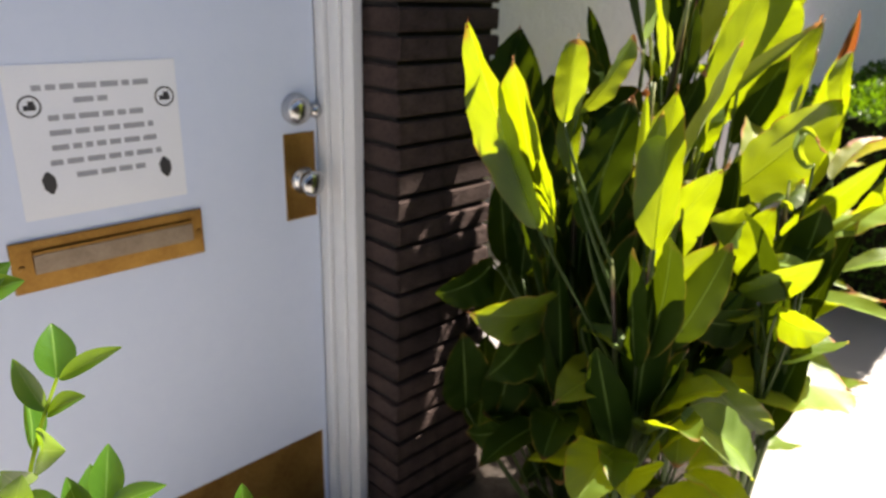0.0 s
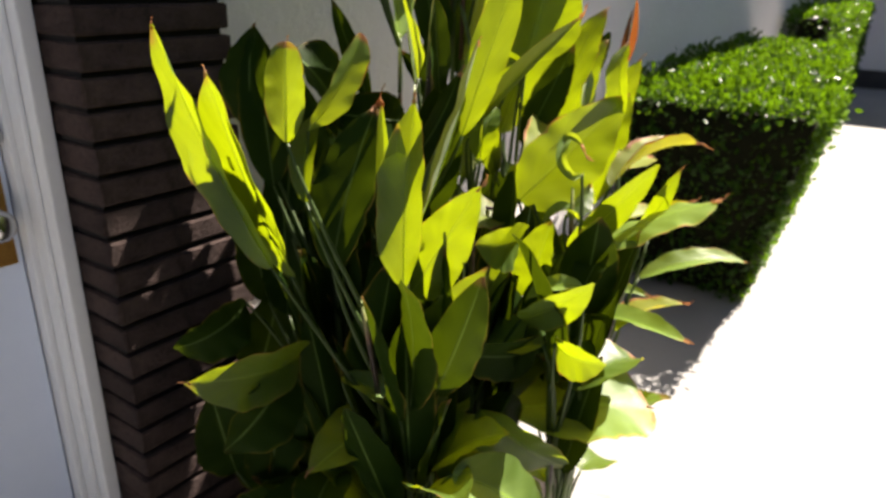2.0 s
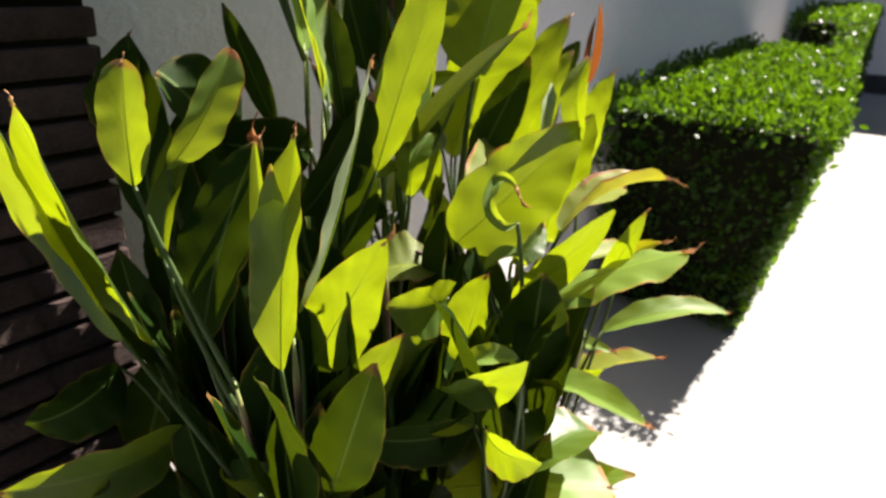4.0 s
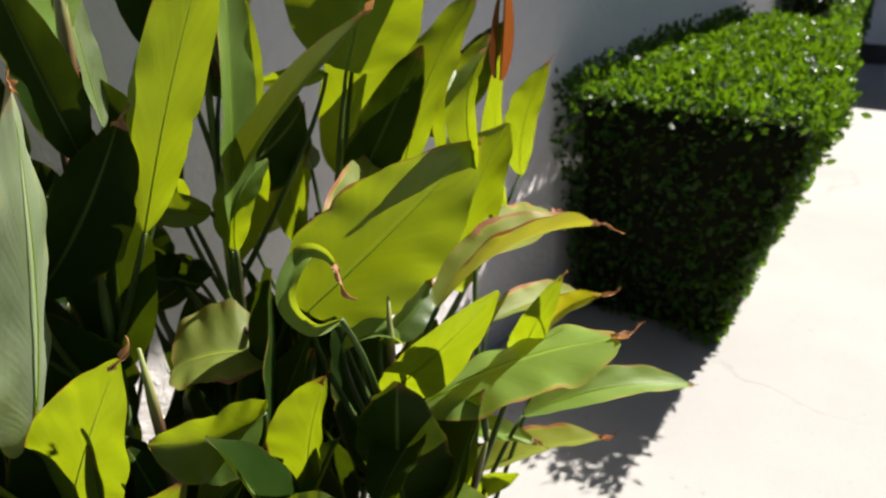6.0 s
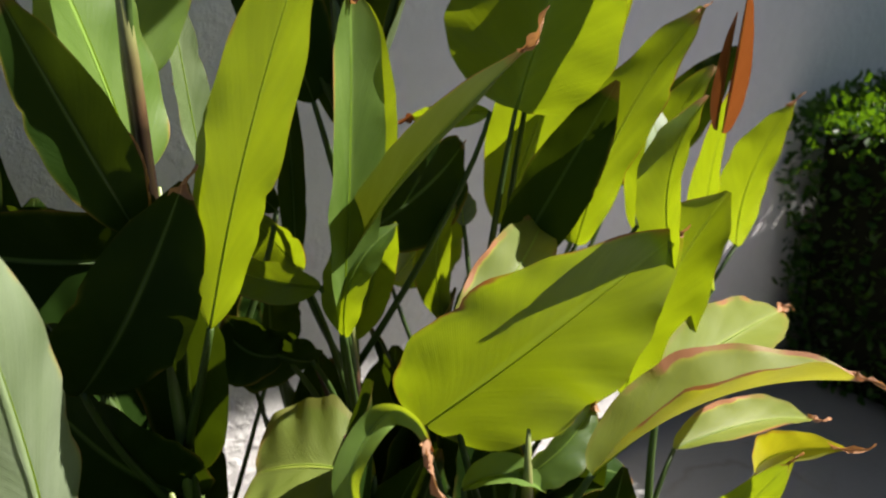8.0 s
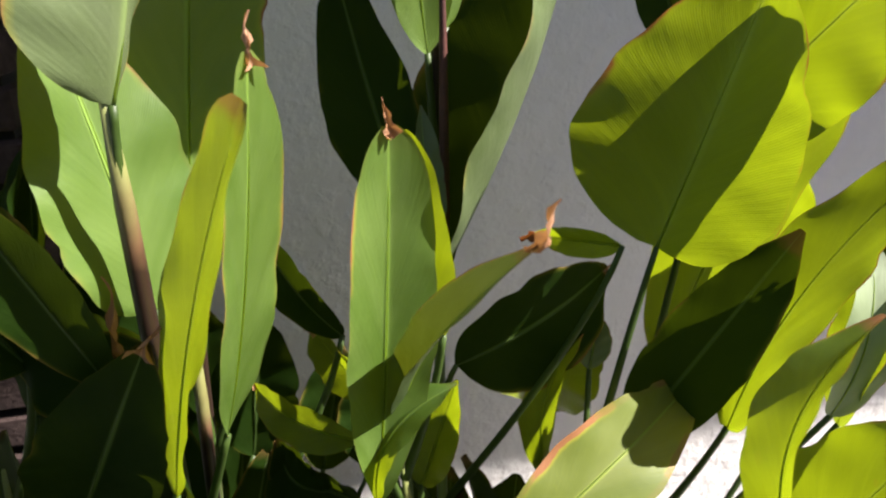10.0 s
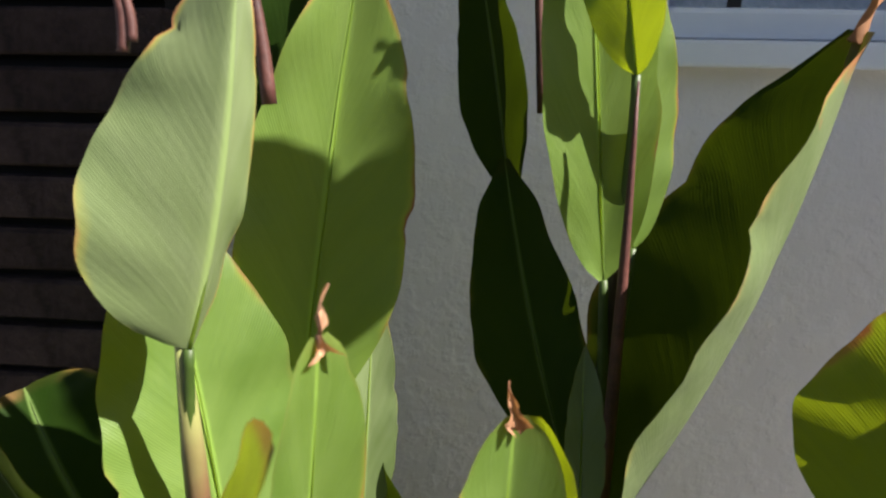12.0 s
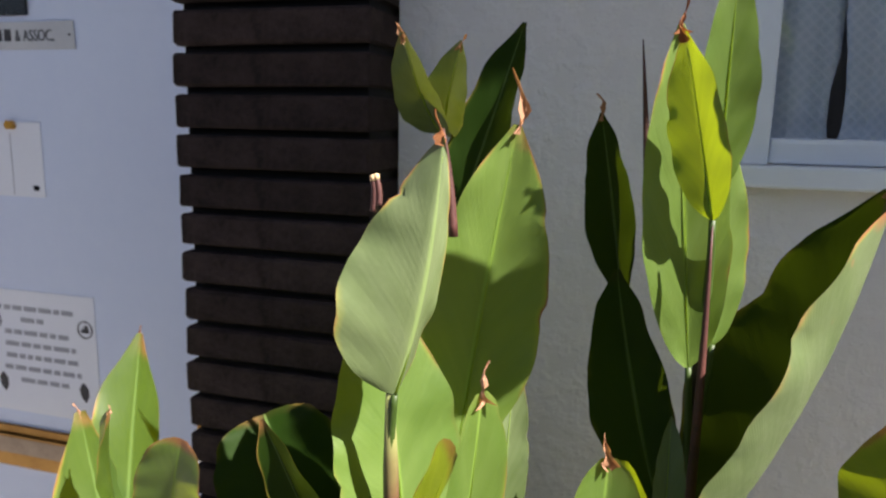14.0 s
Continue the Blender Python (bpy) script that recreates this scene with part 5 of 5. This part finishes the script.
canna((0.220, -0.780, 0.000), "low canna with wide leaves near the paving", STEMS, LEAVES, DEAD, low=2, inner=2)

LEAVES = []
LEAVES.append((0, (0.005, -0.551, 0.907), (-0.044, -0.541, 1.231), 0.033, (-0.92, -0.38, -0.13), dict(bend=0.03, fold=26, dry=0.03, mat=MAT_LEAF_LIT)))
LEAVES.append((1, (-0.115, -0.480, 0.934), (0.015, -0.477, 1.205), 0.123, (-0.89, -0.19, 0.42), dict(bend=0.02, fold=14, dry=0.02)))
LEAVES.append((1, (-0.158, -0.430, 1.163), (-0.159, -0.444, 1.327), 0.064, (-0.77, -0.63, -0.06), dict(bend=0.01, fold=16, dry=0.01, blunt=True, mat=MAT_LEAF_LIT)))
LEAVES.append((1, (-0.195, -0.412, 0.945), (-0.270, -0.260, 1.349), 0.144, (-0.97, 0.13, -0.23), dict(bend=0.012, fold=14, dry=0.01, mat=MAT_LEAF_LIT)))
LEAVES.append((1, (-0.139, -0.447, 1.058), (0.024, -0.338, 1.182), 0.058, (-0.64, 0.09, 0.76), dict(fold=14, mat=MAT_LEAF_LIT)))
LEAVES.append((0, (-0.104, -0.634, 0.936), (-0.019, -0.593, 1.235), 0.108, (-0.96, 0.09, 0.26), dict(bend=0.01, fold=16, dry=0.015, mat=MAT_LEAF_LIT)))
LEAVES.append((0, (-0.023, -0.620, 0.709), (0.003, -0.660, 0.816), 0.063, (-0.35, -0.90, -0.25), dict(bend=0.02, fold=18, mat=MAT_SOFT)))
LEAVES.append((0, (-0.099, -0.740, 0.601), (0.025, -0.860, 0.456), 0.133, (0.07, -0.73, 0.67), dict(bend=0.03, fold=16, mat=MAT_SOFT)))
LEAVES.append((0, (0.005, -0.558, 0.604), (0.035, -0.635, 0.763), 0.105, (-0.52, -0.80, -0.29), dict(bend=0.015, fold=16, mat=MAT_SOFT)))
LEAVES.append((1, (-0.114, -0.493, 0.715), (-0.093, -0.626, 0.667), 0.065, (-0.03, -0.34, 0.94), dict(bend=0.02, fold=18, dry=0.015, mat=MAT_SOFT)))
STEMS = [((-0.050, -0.600, 0.950), 0.0079), ((-0.120, -0.550, 0.900), 0.0079)]
DEAD = []
canna((-0.060, -0.620, 0.000), "canna with short pale leaves in front of the pilaster", STEMS, LEAVES, DEAD, low=16, inner=14)


# ---- shrub close to the camera's start ----
def shrub(root, sprigs, label):
    """A small glossy-leaved shrub. sprigs: the twig's tip and its leaves (share of the twig, tip, width, face)."""
    plant = thing("shrub", root)
    tagged(plant, label, "shrub")
    for top, leaves in sprigs:
        a, c = Vector(root), Vector(top)
        b = Vector((a.x * 0.75 + c.x * 0.25, a.y * 0.75 + c.y * 0.25, c.z * 0.8))
        path = bend_path(a, b, c, 20)
        tw = tube("twig", path, [0.0045 * (1 - 0.72 * k / 20) for k in range(21)], MAT_RIB, plant, n=7)
        for share, tip, width, face in leaves:
            oval_leaf(tw, path[round(share * 20)], tip, width, face)
    return plant


def oval_leaf(parent, base, tip, width, face):
    base, tip, face = Vector(base), Vector(tip), Vector(face).normalized()
    axis = (tip - base).normalized()
    nrm = (face - axis * face.dot(axis)).normalized()
    side = axis.cross(nrm)
    nv, nu = 10, 6
    cols, uvs, faces = [], [], []
    for k in range(nv + 1):
        v = k / nv
        half = width / 2 * max(0.06, math.sin(math.pi * v ** 0.85) ** 0.8)
        p = base.lerp(tip, v) - nrm * 0.10 * width * (v - 0.5) ** 2 * 4
        for i in range(nu + 1):
            q = i / nu * 2 - 1
            cols.append(p + side * q * half + nrm * abs(q) ** 1.5 * half * 0.35)
            uvs.append((0.06 + 0.88 * i / nu, v * 0.88))
    for k in range(nv):
        for i in range(nu):
            a = k * (nu + 1) + i
            faces.append((a, a + 1, a + nu + 2, a + nu + 1))
    return rows_mesh("leaf", cols, faces, uvs, MAT_GLOSSY, parent)


MAT_GLOSSY = leaf_material("glossy_shrub_leaf", (0.014, 0.055, 0.006), (0.045, 0.12, 0.012), (0.30, 0.50, 0.02), (0.03, 0.085, 0.015), rough=0.2, veins=6.0, edge=0.0, through=0.25)
FRONT = (-0.2, -0.85, 0.5)
SPRIGS = [
    ((-1.216, -0.774, 1.140), [(1.0, (-1.209, -0.757, 1.175), 0.027, (-0.1, -0.9, 0.35)), (0.99, (-1.185, -0.818, 1.172), 0.016, (-0.6, -0.3, 0.7)), (0.93, (-1.208, -0.800, 1.135), 0.018, (-0.2, -0.5, 0.85)),
                               (0.92, (-1.232, -0.819, 1.111), 0.032, FRONT), (0.93, (-1.236, -0.748, 1.152), 0.018, (-0.5, -0.8, 0.2)), (0.90, (-1.231, -0.752, 1.128), 0.022, (0.6, -0.7, 0.3)), (0.86, (-1.262, -0.790, 1.092), 0.026, FRONT)]),
    ((-1.219, -0.849, 1.076), [(1.0, (-1.207, -0.835, 1.113), 0.022, FRONT), (1.0, (-1.187, -0.873, 1.092), 0.017, (-0.2, -0.4, 0.9)), (0.97, (-1.233, -0.826, 1.094), 0.022, FRONT), (0.96, (-1.215, -0.815, 1.090), 0.020, (-0.5, -0.7, 0.4))]),
    ((-1.154, -0.913, 1.072), [(1.0, (-1.150, -0.908, 1.093), 0.014, FRONT), (1.0, (-1.132, -0.925, 1.078), 0.014, (-0.2, -0.4, 0.9)), (0.97, (-1.175, -0.905, 1.078), 0.018, FRONT)]),
    ((-1.246, -0.722, 1.196), [(1.0, (-1.218, -0.740, 1.205), 0.020, FRONT), (1.0, (-1.222, -0.730, 1.217), 0.018, (-0.4, -0.8, 0.5)), (0.98, (-1.262, -0.742, 1.216), 0.018, FRONT), (0.95, (-1.270, -0.750, 1.180), 0.022, FRONT)]),
    ((-1.262, -0.802, 1.072), [(1.0, (-1.256, -0.813, 1.099), 0.022, FRONT), (1.0, (-1.240, -0.830, 1.080), 0.020, (-0.2, -0.4, 0.9)), (0.96, (-1.285, -0.815, 1.075), 0.022, FRONT)]),
]
shrub((-1.36, -0.74, 0.0), SPRIGS, "young glossy green shrub shoots in full sun")

# ---- bricks of the pilaster, course by course ----
BRICKS = [brick_mesh(k) for k in range(7)]
course, z = 0, JOINT_Z + COURSE / 2 - 31 * COURSE
while z < 2.45:
    if z > 0.0:
        b = new("brick", BRICKS[(course * 3) % 7])
        b.location = ((PIL_X0 + PIL_X1) / 2 + random.uniform(-0.0015, 0.0015), PIL_Y0 + 0.066 + random.uniform(-0.0015, 0.0015), z)
        b.parent = pilaster
    course, z = course + 1, z + COURSE
